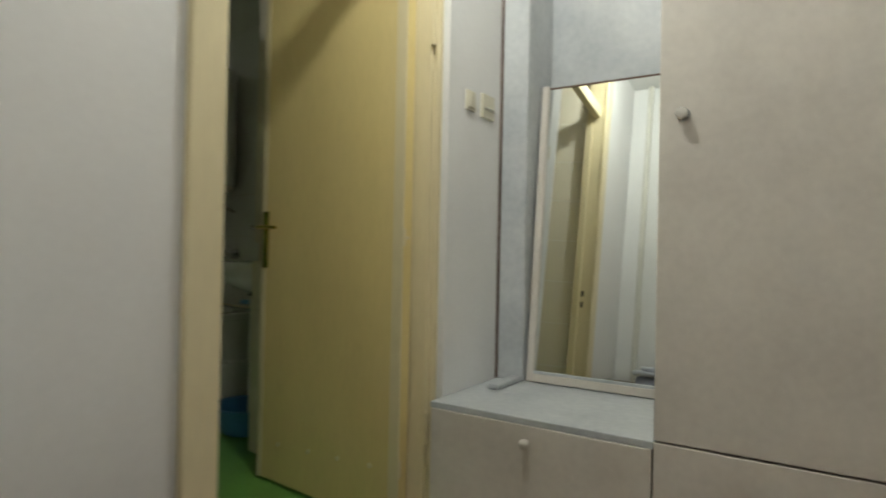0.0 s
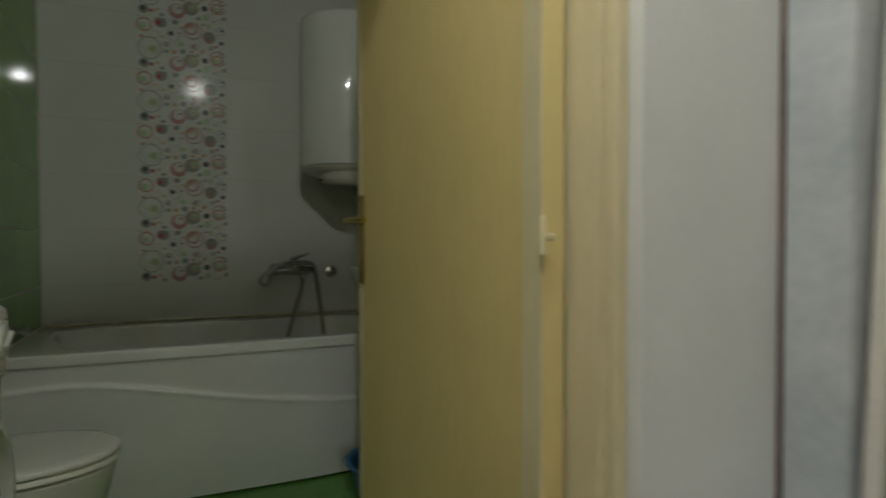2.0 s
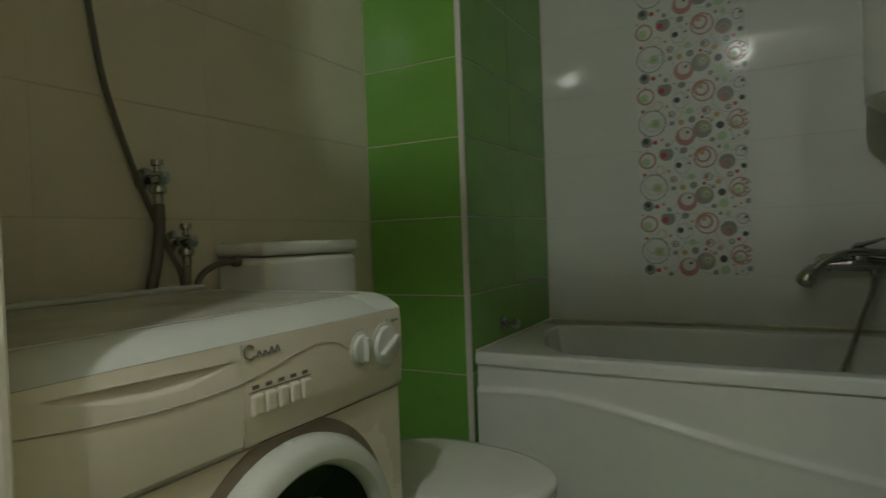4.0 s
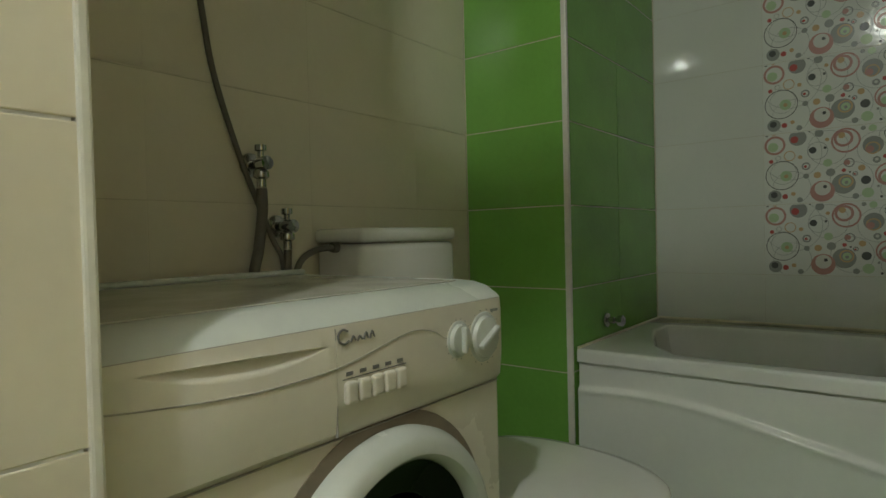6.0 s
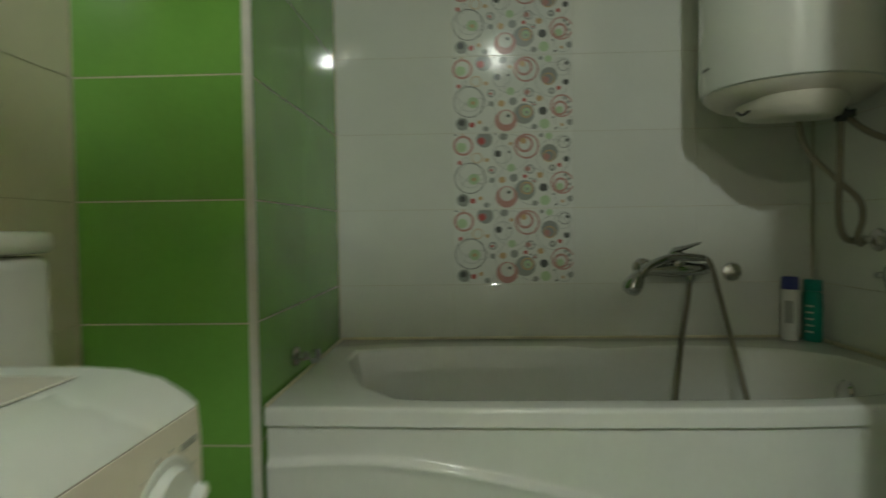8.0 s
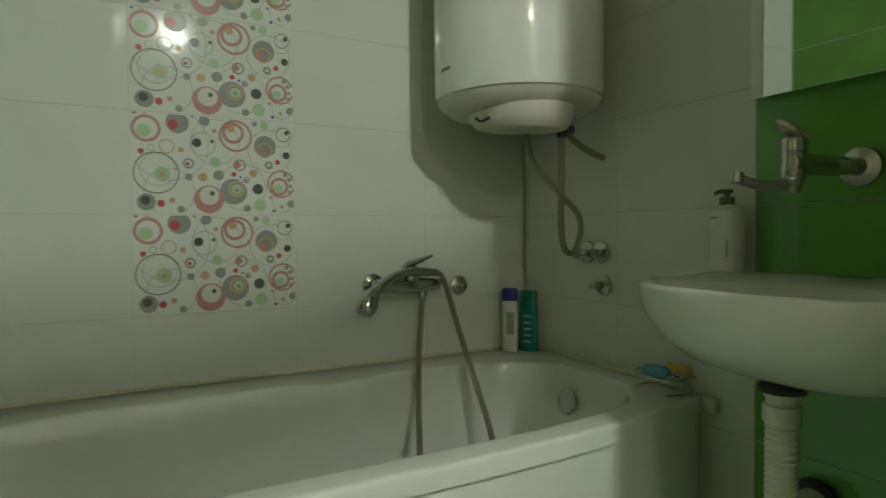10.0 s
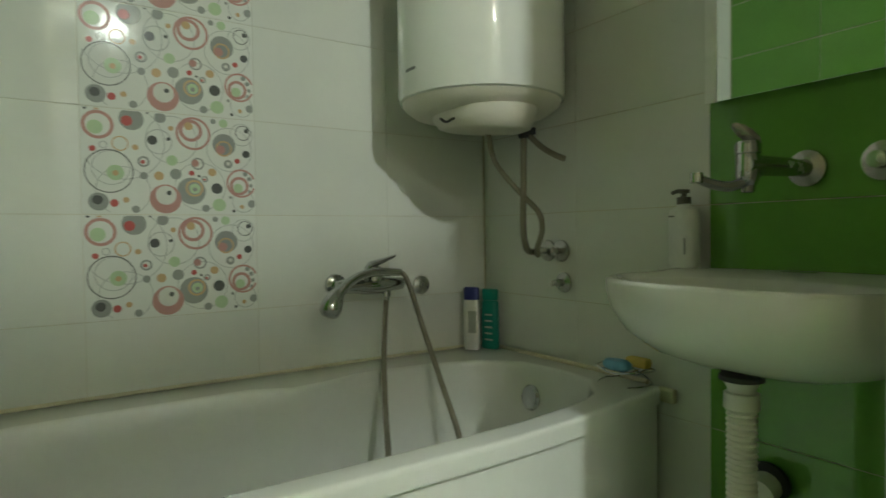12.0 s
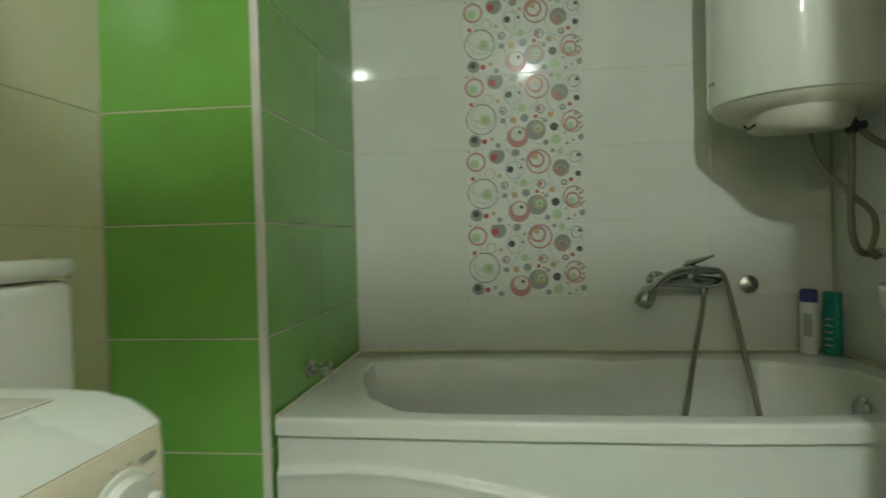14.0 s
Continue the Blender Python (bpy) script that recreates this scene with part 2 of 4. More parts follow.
# the door wall, left and right of the opening and above it
PX, PY = 2.197, 0.287
wall_door_a = struct("wall_door_left", prism([(PX + .004, -.48), (PX + .004, PY - .004), (2.446, PY - .004), H(-.10, -.90), H(0, -.90), H(0, -1.52), H(-.28, -1.52)], 0, CEIL_Z), PLASTER,
                     "white painted hall wall beside the bathroom door", "wall")
wall_door_b = struct("wall_door_right", prism([H(-.10, -.03), H(-.10, -.0175), H(.048, -.0175), H(.048, .62), H(-.33, .62), H(-.33, -.03)], 0, CEIL_Z), PLASTER,
                     "white painted wall with switches next to the door", "wall")
wall_door_c = struct("wall_over_door", prism([H(-.10, -.90), H(0, -.90), H(0, -.012), H(-.10, -.012)], 2.36, CEIL_Z), PLASTER,
                     "white painted wall above the transom", "wall")
wall_hall_back = struct("wall_hall_back", prism([H(-.28, -1.52), H(.62, -1.52), H(.62, -3.2), H(-.28, -3.2)], 0, CEIL_Z), PLASTER,
                        "white painted end wall of the hall", "wall")
wall_hall_end = struct("wall_hall_end", prism([H(.62, -3.1), H(2.7, -3.1), H(2.7, -3.2), H(.62, -3.2)], 0, CEIL_Z), PLASTER, "plain white hall wall", "wall")
wall_hall_side = struct("wall_hall_side", prism([H(2.6, -3.1), H(2.7, -3.1), H(2.7, .72), H(2.6, .72)], 0, CEIL_Z), PLASTER, "plain white hall wall", "wall")
wall_hall_niche = struct("wall_hall_niche", prism([H(-.33, .62), H(2.7, .62), H(2.7, .74), H(-.33, .74)], 0, CEIL_Z), PLASTER, "plain white wall behind the hall closet", "wall")
# boxed-in pipes behind the open door
wall_box = struct("wall_box", box(1.304, 2.06, 1.154, Y_SINK + .004, 0, CEIL_Z), GROUT, "tiled boxing next to the washbasin", "wall")

# ---------------------------------------------------------------- door frame and door
frame_b = thing("door_1", "cream painted door frame with a transom bar", "door frame", (HO.x, HO.y, 0), kind="structure", turn=TURN_H)
for v0, v1, nm in ((-.900, -.855, "jamb"), (-.057, -.012, "jamb")):
    part(nm, hbox(-.10, .004, v0, v1, 0, 2.36, .003), CREAM_D, frame_b)
for v0, v1, u1 in ((-.936, -.848, .022), (-.046, -.019, .026)):
    part("casing", hbox(.002, u1, v0, v1, 0, 2.42, .006, 3), CREAM_D, frame_b)
part("transom_bar", hbox(-.060, -.018, -.855, -.057, 2.022, 2.094, .004), CREAM_D, frame_b)
part("head", hbox(-.10, .004, -.855, -.057, 2.325, 2.36, .003), CREAM_D, frame_b)
part("casing", hbox(.002, .022, -.848, -.046, 2.345, 2.42, .006, 3), CREAM_D, frame_b)
part("stop_strip", hbox(-.10, -.06, -.855, -.842, 0, 2.022, .003), CREAM_D, frame_b)
part("stop_strip", hbox(-.10, -.085, -.068, -.057, 0, 2.022, .003), CREAM_D, frame_b)
for z in (.30, 1.60):
    bm = lathe((0.012, -.060, z), (0, 0, 1), [(.0, 0), (.008, .0), (.008, .10), (.004, .108), (0, .11)], 12)
    part("hinge", bm, CREAM_D, frame_b, "painted over hinge")
for z0 in (.862, .925):
    part("strike_slot", hbox(-.052, -.036, -.856, -.8535, z0, z0 + .034), SEAM, frame_b, "dark strike slot")
part("bolt_cap", lathe((-.040, -.108, .968), (.55, -.83, .0), [(.006, 0), (.006, .010), (.004, .013), (0, .014)], 14), CREAM_D, frame_b, "small cream bolt cap", 40)

# leaf: from the hinge to its free edge
ha, hb = Vector((*H(-.055, -.110), 0)), Vector((1.590, 1.006, 0))
lw = (hb - ha).length
la = math.degrees(math.atan2(hb.y - ha.y, hb.x - ha.x))
door = thing("bathroom_door", "open cream painted flush door with brass handle", "door", (ha.x, ha.y, 0.012), turn=la)
part("leaf", box(0, lw, -.040, 0, 0.0, 1.945, .003), CREAM, door)
part("edge_strip", box(lw - .028, lw + .0005, .0, .0015, 0.0, 1.945), CREAM_D, door, "paler painted edge strip")
part("edge_strip", box(.0, .045, .0, .0035, 0.0, 1.945, .001), CREAM_D, door, "paler painted hinge stile")
plate_x = lw - .030
for s, y0, y1 in ((1, .0015, .0045), (-1, -.0445, -.0405)):
    pl = part("handle_plate", box(plate_x - .018, plate_x + .022, y0, y1, .835, 1.062, .0012), BRASS, door, "brass key plate")
    yb = y1 if s > 0 else y0
    bm = lathe((plate_x, yb, .996), (0, s, 0), [(.013, 0), (.012, .006), (.008, .010), (.008, .042), (.009, .046), (0, .047)], 16)
    bm = tube([(plate_x + .004, yb + s * .040, .996), (plate_x - .03, yb + s * .041, .997), (plate_x - .075, yb + s * .040, .996), (plate_x - .112, yb + s * .036, .995)], lambda t: .0085 - .002 * t, 12, bm=bm)
    part("handle_lever", bm, BRASS, door, "brass lever handle", 40)
    part("keyhole", lathe((plate_x, yb, .890), (0, s, 0), [(.0045, 0), (.0045, .0006)], 12), SEAM, door)
for k, x in enumerate((.135, .315, .475, .635)):
    part("plug_cap", lathe((lw - x, .0, .150 + .012 * k), (0, 1, 0), [(.009, 0), (.009, .002), (.006, .004), (0, .0045)], 14), SPARE, door, "small painted plug", 40)
for z in (.18, .93, 1.78):
    part("hinge_knuckle", lathe((-.006, .006, z), (0, 0, 1), [(0, 0), (.006, .001), (.006, .05), (.0035, .056), (0, .058)], 12), CREAM_D, door, "painted hinge knuckle", 40)
# ---------------------------------------------------------------- bathtub


def rim_x(y):
    return .752 + .016 * math.sin(math.pi * min(max(y, 0), 1.53) / 1.53) - .050 * (max(0, y - .95) / .58) ** 2


TUB_Z, TL = .570, 1.530
tub = thing("bathtub", "white acrylic bathtub with a curved front panel", "bathtub", (.38, .76, 0))
tub.matrix_basis = pose(0, 0, 0)


def tub_outer(z, inset=0.0, n=64):
    """Outline of the rim: three straight sides and a bowed front."""
    pts = [(0.002 + inset * .2, 0.002 + y * (TL - .004), z) for y in np.linspace(1, 0, 12)][:-1]
    pts += [(x, 0.002, z) for x in np.linspace(0.002, rim_x(0) - inset, 6)][:-1]
    pts += [(rim_x(y) - inset, y, z) for y in np.linspace(0.002, TL - .002, 40)][:-1]
    pts += [(x, TL - .002, z) for x in np.linspace(rim_x(TL) - inset, 0.002, 6)][:-1]
    return pts


def tub_inner(z, grow):
    """Basin outline, wider with 'grow': slanted head end, broad round foot end, a shelf that steps in half way along the wall."""
    out = []
    cx, cy = .425, .76
    for ox, oy, _ in tub_outer(0):
        t = math.atan2((oy - cy) / .70, (ox - cx) / .28)
        c, s = math.cos(t), math.sin(t)
        x, y = cx + .28 * c, cy + .70 * s
        for _ in range(8):
            shelf = .135 + .055 * math.exp(-((y - .83) / .10) ** 2) * (1 if y > .83 else math.exp(-((y - .83) / .05) ** 2))
            a = (.702 - cx if c > 0 else cx - shelf) + grow
            head = .055 + .150 * min(1, max(0, (x - .15) / .50)) ** 1.3
            b = (1.465 - cy if s > 0 else cy - head) + grow
            p = 3.4 if s > 0 else 8
            k = (abs(c) ** p + abs(s) ** p) ** (-1 / p)
            x, y = cx + a * k * c, cy + b * k * s
        out.append((x, y, z))
    return out


lp = [tub_outer(TUB_Z - .039), tub_outer(TUB_Z - .011), tub_outer(TUB_Z - .0055, .001), tub_outer(TUB_Z - .002, .0035), tub_outer(TUB_Z - .0003, .008), tub_outer(TUB_Z, .013),
      tub_inner(TUB_Z, .010), tub_inner(TUB_Z - .0005, .005), tub_inner(TUB_Z - .003, .001), tub_inner(TUB_Z - .008, -.0015), tub_inner(TUB_Z - .018, -.003), tub_inner(TUB_Z - .10, -.018), tub_inner(TUB_Z - .26, -.045),
      tub_inner(TUB_Z - .36, -.070), tub_inner(TUB_Z - .395, -.095), tub_inner(TUB_Z - .41, -.14), tub_inner(TUB_Z - .413, -.20)]
part("basin", rings(lp, cap0=False), ACRYL, tub, smooth=45)
# front panel with a raised wave
ys = np.linspace(0.004, TL - .004, 120)
zs = np.linspace(.012, TUB_Z - .0402, 12)
crest_y = np.linspace(-.2, 1.8, 201)
crest_z = np.interp(crest_y, [0, .10, .20, .30, .40, .50, .60, .70, .85, 1.10, 1.5], [.452, .461, .466, .460, .445, .427, .405, .384, .358, .322, .296])
crest_z = np.convolve(np.pad(crest_z, 8, "edge"), np.ones(17) / 17, "valid")


def apron(y, z, crest):
    bulge = .011 / (1 + math.exp(max(-30, min(30, (z - crest) / .0028)))) + .003 * math.exp(-((z - crest + .010) / .008) ** 2)
    return rim_x(y) - .0095 + bulge * min(1, max(0, (z - .03) / .10))


def apron_line(y):
    c = float(np.interp(y, crest_y, crest_z))
    low = [.012 + (c - .042) * k / 12 for k in range(13)]
    mid = [c + d for d in (-.022, -.016, -.012, -.009, -.006, -.004, -.002, 0, .002, .004, .006, .009, .013, .020)]
    top = [c + .03 + (TUB_Z - .0402 - c - .03) * k / 7 for k in range(8)]
    return [(apron(y, z, c), y, z) for z in low + mid + top]


bm = rings([apron_line(y) for y in ys], cap0=False, cap1=False, closed=False)
bm2 = rings([[(rim_x(y) - .05, y, z) for y in ys] for z in zs], cap0=False, cap1=False, closed=False, bm=bm)
part("front_panel", bm2, ACRYL, tub, "glossy white panel with a wavy raised band", 60)
part("plinth_gap", rings([[(rim_x(y) - .045, y, z) for y in ys] for z in (0.0, .02)], cap0=False, cap1=False, closed=False), SEAM, tub, "dark gap under the panel")
part("rim_seam", rings([[(rim_x(y) - .0075, y, z) for y in ys] for z in (TUB_Z - .0405, TUB_Z - .0391)], cap0=False, cap1=False, closed=False), SEAM, tub, "dark seam below the rim")
ov = part("overflow", lathe((.345, 1.436, .480), (0.0, -1, .12), [(0, 0), (.036, 0), (.036, .004), (.030, .010), (.0, .012)], 28), CHROME, tub, "round chrome overflow cover", 40)
part("drain", lathe((.36, 1.22, TUB_Z - .411), (0, 0, 1), [(.03, 0), (.03, .004), (.02, .005), (0, .004)], 24), CHROME, tub, "chrome drain")
silicone = thing("sealant", "yellowed sealant bead along the tub", "sealant", kind="structure")
part("bead", tube([(.006, .01, TUB_Z + .003), (.006, .5, TUB_Z + .004), (.006, 1.0, TUB_Z + .003), (.005, 1.53, TUB_Z + .003)], .0048, 8), SILICONE, silicone)
part("bead", tube([(.01, .006, TUB_Z + .003), (.4, .006, TUB_Z + .003), (.75, .006, TUB_Z + .003)], .0045, 8), SILICONE, silicone)
part("bead", tube([(.01, 1.534, TUB_Z + .003), (.4, 1.534, TUB_Z + .004), (.66, 1.534, TUB_Z + .003)], .007, 8), SILICONE, silicone)
part("mortar_edge", box(.690, .738, 1.524, 1.5435, TUB_Z - .035, TUB_Z + .001, .007), SILICONE, silicone, "rough mortar edge at the tub's corner")

# ---------------------------------------------------------------- tub mixer with hand shower
mix = thing("bath_mixer", "chrome bath mixer with hand shower and metal hose", "tap", (0, 1.08, .80))
mix.matrix_basis = pose(0, 0, 0)
for y in (1.000, 1.150):
    part("flange", lathe((.001, y, .800), (1, 0, 0), [(.033, 0), (.031, .010), (.018, .016), (.017, .05)], 24), CHROME, mix, smooth=40)
bm = lathe((.066, .975, .800), (0, 1, 0), [(0, 0), (.017, .002), (.019, .015), (.021, .05), (.027, .09), (.027, .14), (.021, .17), (.019, .2), (.017, .208), (0, .21)], 24)
part("body", bm, CHROME, mix, smooth=40)
bm = lathe((.068, 1.090, .812), (0.05, 0.0, 1), [(.026, 0), (.027, .012), (.022, .032), (.021, .042), (0, .043)], 22)
part("cartridge", bm, CHROME, mix, smooth=40)
bm = rings([[(.068 + w * math.cos(a), 1.084 + d + .0 * w, z + w * .55 * math.sin(a)) for a in np.linspace(0, 2 * math.pi, 13)[:-1]]
            for d, z, w in ((-.018, .848, .012), (-.005, .858, .019), (.02, .864, .016), (.045, .871, .013), (.072, .880, .009), (.078, .883, .004))])
part("lever", bm, CHROME, mix, smooth=50)
part("outlet", lathe((.070, 1.128, .785), (0, 0, -1), [(.013, 0), (.013, .02), (.009, .024), (.009, .03)], 16), CHROME, mix, smooth=40)
bm = tube([(.085, 1.165, .834), (.095, 1.11, .838), (.105, 1.05, .836), (.112, .995, .815), (.118, .960, .785), (.122, .940, .757)],
          lambda t: .011 + .004 * t, 14)
part("shower_handle", bm, CHROME, mix, smooth=50)
part("shower_head", lathe((.114, .958, .790), (.16, -.50, -.85), [(.0, -.012), (.014, -.006), (.022, .010), (.028, .030), (.030, .046), (.027, .062), (.018, .070), (0, .072)], 24), CHROME, mix, smooth=40)
part("cradle", tube([(.068, 1.045, .815), (.085, 1.045, .822), (.104, 1.048, .822)], .008, 10), CHROME, mix, smooth=50)
part("hose", tube([(.070, 1.128, .760), (.080, 1.118, .70), (.15, 1.075, .60), (.25, 1.025, .49), (.35, .978, .405), (.42, .93, .28), (.44, .90, .190), (.41, .98, .172), (.36, 1.10, .172), (.40, 1.19, .20),
                   (.38, 1.188, .33), (.34, 1.186, .435), (.25, 1.190, .56), (.17, 1.190, .68), (.115, 1.184, .785), (.094, 1.176, .825), (.085, 1.165, .834)], .0075, 10, 14, ribs=.10), BRAID, mix, "ribbed metal shower hose", 60)


def wall_knob(at, d, label, stem=.030, r=.030):
    k = thing("stop_valve", label, "valve", at)
    part("flange", lathe((0, 0, 0), d, [(0, 0), (r, .001), (r * .96, .006), (r * .5, .011), (r * .4, .012)], 24), CHROME_D, k, smooth=40)
    part("stem", lathe(Vector(d) * .01, d, [(.011, 0), (.011, stem * .5), (.008, stem * .55), (.008, stem), (0, stem + .002)], 14), CHROME_D, k, smooth=40)
    return k


wall_knob((.001, 1.287, .784), (1, 0, 0), "round dull chrome stop valve above the tub", .018)
wall_knob((.372, Y_SINK - .001, .800), (0, -1, 0), "round dull chrome capped valve under the heater", .040)
kn = wall_knob((.525, .001, .628), (0, 1, 0), "chrome knob on the green tiled side wall", .035, .024)
part("cap", lathe((0, .042, 0), (0, 1, 0), [(.017, 0), (.018, .015), (.012, .02), (0, .021)], 18), CHROME, kn, smooth=40)

# ---------------------------------------------------------------- water heater
WHX, WHY, WHR, WZ0, WZ1 = .300, 1.306, .224, 1.290, 1.985
heater = thing("water_heater", "white upright electric water heater with grey nameplate", "water heater", (WHX, WHY, WZ0))
part("tank", lathe((0, 0, 0), (0, 0, 1), [(WHR - .012, 0.0), (WHR - .003, .005), (WHR, .016), (WHR, WZ1 - WZ0 - .03), (WHR - .006, WZ1 - WZ0 - .012), (WHR - .03, WZ1 - WZ0), (0, WZ1 - WZ0 + .02)], 64), ENAMEL, heater, smooth=45)
part("bottom_rim", lathe((0, 0, .004), (0, 0, -1), [(WHR - .008, 0), (WHR - .014, .012), (WHR - .04, .032), (WHR - .07, .040), (0, .042)], 64), WM_PLASTIC, heater, smooth=45)
bm = rings([[(.035 + a * math.cos(t), -.02 + b * math.sin(t) , z + .10 * (a * math.cos(t) - .0) * tilt - .0) for t in np.linspace(0, 2 * math.pi, 41)[:-1]]
            for a, b, z, tilt in ((.160, .125, -.030, 0), (.156, .122, -.046, -.4), (.140, .108, -.072, -.9), (.12, .09, -.078, -1.0), (.02, .02, -.080, -1))])
part("cover", bm, WM_PLASTIC, heater, "white plastic bottom cover", 50)
a0 = math.atan2(-.62, .78)
bm = rings([[(WHR * 1.004 * math.cos(a), WHR * 1.004 * math.sin(a), z + .0 * a) for a in np.linspace(a0 - .98, a0 - .78, 6)] for z in (.062, .070)], cap0=False, cap1=False, closed=False)
part("nameplate", bm, GREYPRINT, heater, "small grey lettering bar")
bm = tube([(.020, -.146, -.052), (.045, -.146, -.064), (.070, -.138, -.058)], .0035, 6)
part("dial_mark", bm, SEAM, heater, "dark thermostat notch")
part("safety_valve", lathe((.052, .106, -.038), (0, 0, -1), [(.010, 0), (.012, .012), (.015, .016), (.015, .046), (.009, .050)], 14), RUBBER, heater, "dark safety valve", 40)
part("valve_arm", rod((.052, .106, -.068), (.075, .130, -.068), .010), RUBBER, heater)
part("outlet_stub", lathe((-.01, .03, -.04), (0, 0, -1), [(.010, 0), (.010, .03), (.008, .034)], 12), CHROME_D, heater, smooth=40)
pw = lambda x, y, z: (x - WHX, y - WHY, z - WZ0)
part("flex_hose", tube([pw(.352, 1.412, 1.205), pw(.350, 1.412, 1.10), pw(.346, 1.412, 1.00), pw(.342, 1.418, .935), pw(.330, 1.44, .897), pw(.315, 1.475, .888), pw(.310, 1.505, .890)], .0085, 10, 14, ribs=.10), BRAID, heater, "braided steel hose", 60)
part("flex_hose", tube([pw(.290, 1.336, 1.225), pw(.298, 1.355, 1.14), pw(.335, 1.405, 1.06), pw(.372, 1.445, 1.00), pw(.376, 1.455, .95), pw(.355, 1.455, .90), pw(.330, 1.48, .880), pw(.312, 1.50, .886)], .0075, 10, 14, ribs=.10), BRAID, heater, "braided steel hose", 60)
part("drip_tube", tube([pw(.352, 1.43, 1.215), pw(.372, 1.45, 1.185), pw(.40, 1.47, 1.160), pw(.432, 1.488, 1.142)], .0085, 8), BRAID, heater, "short brownish drip tube", 60)
for x in (.308, .362):
    v = thing("angle_valve", "dull chrome angle valve feeding the heater", "valve", (x, Y_SINK - .001, .890), group="heater valves")
    part("flange", lathe((0, 0, 0), (0, -1, 0), [(0, 0), (.032, .001), (.030, .006), (.014, .010)], 24), CHROME_D, v, smooth=40)
    part("stem", lathe((0, -.01, 0), (0, -1, 0), [(.009, 0), (.009, .022), (.013, .024), (.013, .036), (0, .037)], 14), CHROME_D, v, smooth=40)
bm = tube([(.365, 1.515, .892), (.335, 1.506, .892), (.300, 1.506, .890)], .006, 8)
tagged(part("connecting_pipe", bm, PVC, None), "short pale connecting pipe between two valves", "pipe")

# ---------------------------------------------------------------- bottles and soap on the tub
bt = thing("shampoo_bottle", "teal shampoo bottle with pale print standing on the tub", "bottle", (.084, 1.498, TUB_Z + .002), turn=20)
bm = rings([oval(0, 0, .031 * k, .018 * k, z, 24) for k, z in ((.9, 0), (1, .006), (1, .12), (.96, .148), (.80, .156))])
part("body", bm, TEAL, bt, smooth=40)
part("cap", rings([oval(0, 0, .029 * k, .017 * k, z, 24) for k, z in ((.95, .157), (1, .16), (1, .186), (.9, .192))]), TEAL, bt, smooth=40)
for i in range(5):
    part("print_bar", box(.012 - .02, .012 + .006, -.0195, -.0180, .028 + i * .020, .033 + i * .020), P_PALE, bt)
bt = thing("shampoo_bottle", "white bottle with dark blue cap beside the teal one", "bottle", (.062, 1.440, TUB_Z + .002), turn=35)
part("body", rings([oval(0, 0, .026 * k, .017 * k, z, 24) for k, z in ((.9, 0), (1, .006), (1, .15), (.92, .160))]), BOTTLE, bt, smooth=40)
part("cap", rings([oval(0, 0, .026 * k, .017 * k, z, 24) for k, z in ((.97, .160), (1, .163), (1, .194), (.8, .200))]), NAVY, bt, "dark blue cap", 40)
part("print_block", box(-.006, .020, -.0190, -.0168, .055, .125), P_LINE, bt)
dish = thing("soap_dish", "chrome wire soap dish on the tub's corner", "soap dish", (.630, 1.486, TUB_Z + .001))
for s in (-1, 1):
    part("wire", tube([(s * .045, -.045, .004), (s * .06, 0, .004), (s * .045, .045, .004), (0, .055, .020), (-s * .045, .04, .040)], .0022, 6), CHROME, dish)
part("wire", tube([(-.060, -.035, .040), (0, -.048, .032), (.060, -.035, .040), (.070, 0, .041), (.060, .035, .040), (0, .048, .034), (-.060, .035, .040), (-.070, 0, .041), (-.060, -.035, .040)], .0022, 6), CHROME, dish)
for i in range(5):
    x = -.04 + .02 * i
    part("wire", tube([(x, -.040, .037), (x, 0, .030), (x, .040, .037)], .0016, 6), CHROME, dish)
sp = rings([oval(.622, 1.468, .040 * k, .022 * k, TUB_Z + z, 28) for k, z in ((.7, .036), (1, .042), (1, .052), (.75, .060))])
tagged(part("soap_bar", sp, SOAP_B, None, smooth=50), "light blue oval soap in the wire dish", "soap")
tagged(part("sponge", box(.622, .684, 1.493, 1.524, TUB_Z + .042, TUB_Z + .066, .008, 3), SPONGE, None), "small yellow sponge in the wire dish", "sponge")

# ---------------------------------------------------------------- washbasin
basin = thing("washbasin", "white ceramic wall-hung washbasin", "washbasin", (1.030, Y_SINK, 0))


def bowl(z, k, dy=0.0, n=48):
    """D-shaped outline, flat side at the wall."""
    pts = []
    for i in range(n):
        t = 2 * math.pi * i / n
        c, s = math.cos(t), math.sin(t)
        x = .272 * k * math.copysign(abs(c) ** .75, c)
        y = (-.205 + .205 * math.copysign(abs(s) ** .55, s)) if s > 0 else (-.205 + .190 * math.copysign(abs(s) ** .95, s))
        y = min(-.002, -.205 + (y + .205) * k + dy)
        up = min(1, max(0, (y + .135) / .07))
        pts.append((x, y, z + (.006 * up * up * (3 - 2 * up) if z > .84 else 0)))
    return pts


def scoop(z, k, n=48):
    return [(.215 * k * math.cos(t), -.228 + .128 * k * math.sin(t), z) for t in np.linspace(0, 2 * math.pi, n + 1)[:-1]]


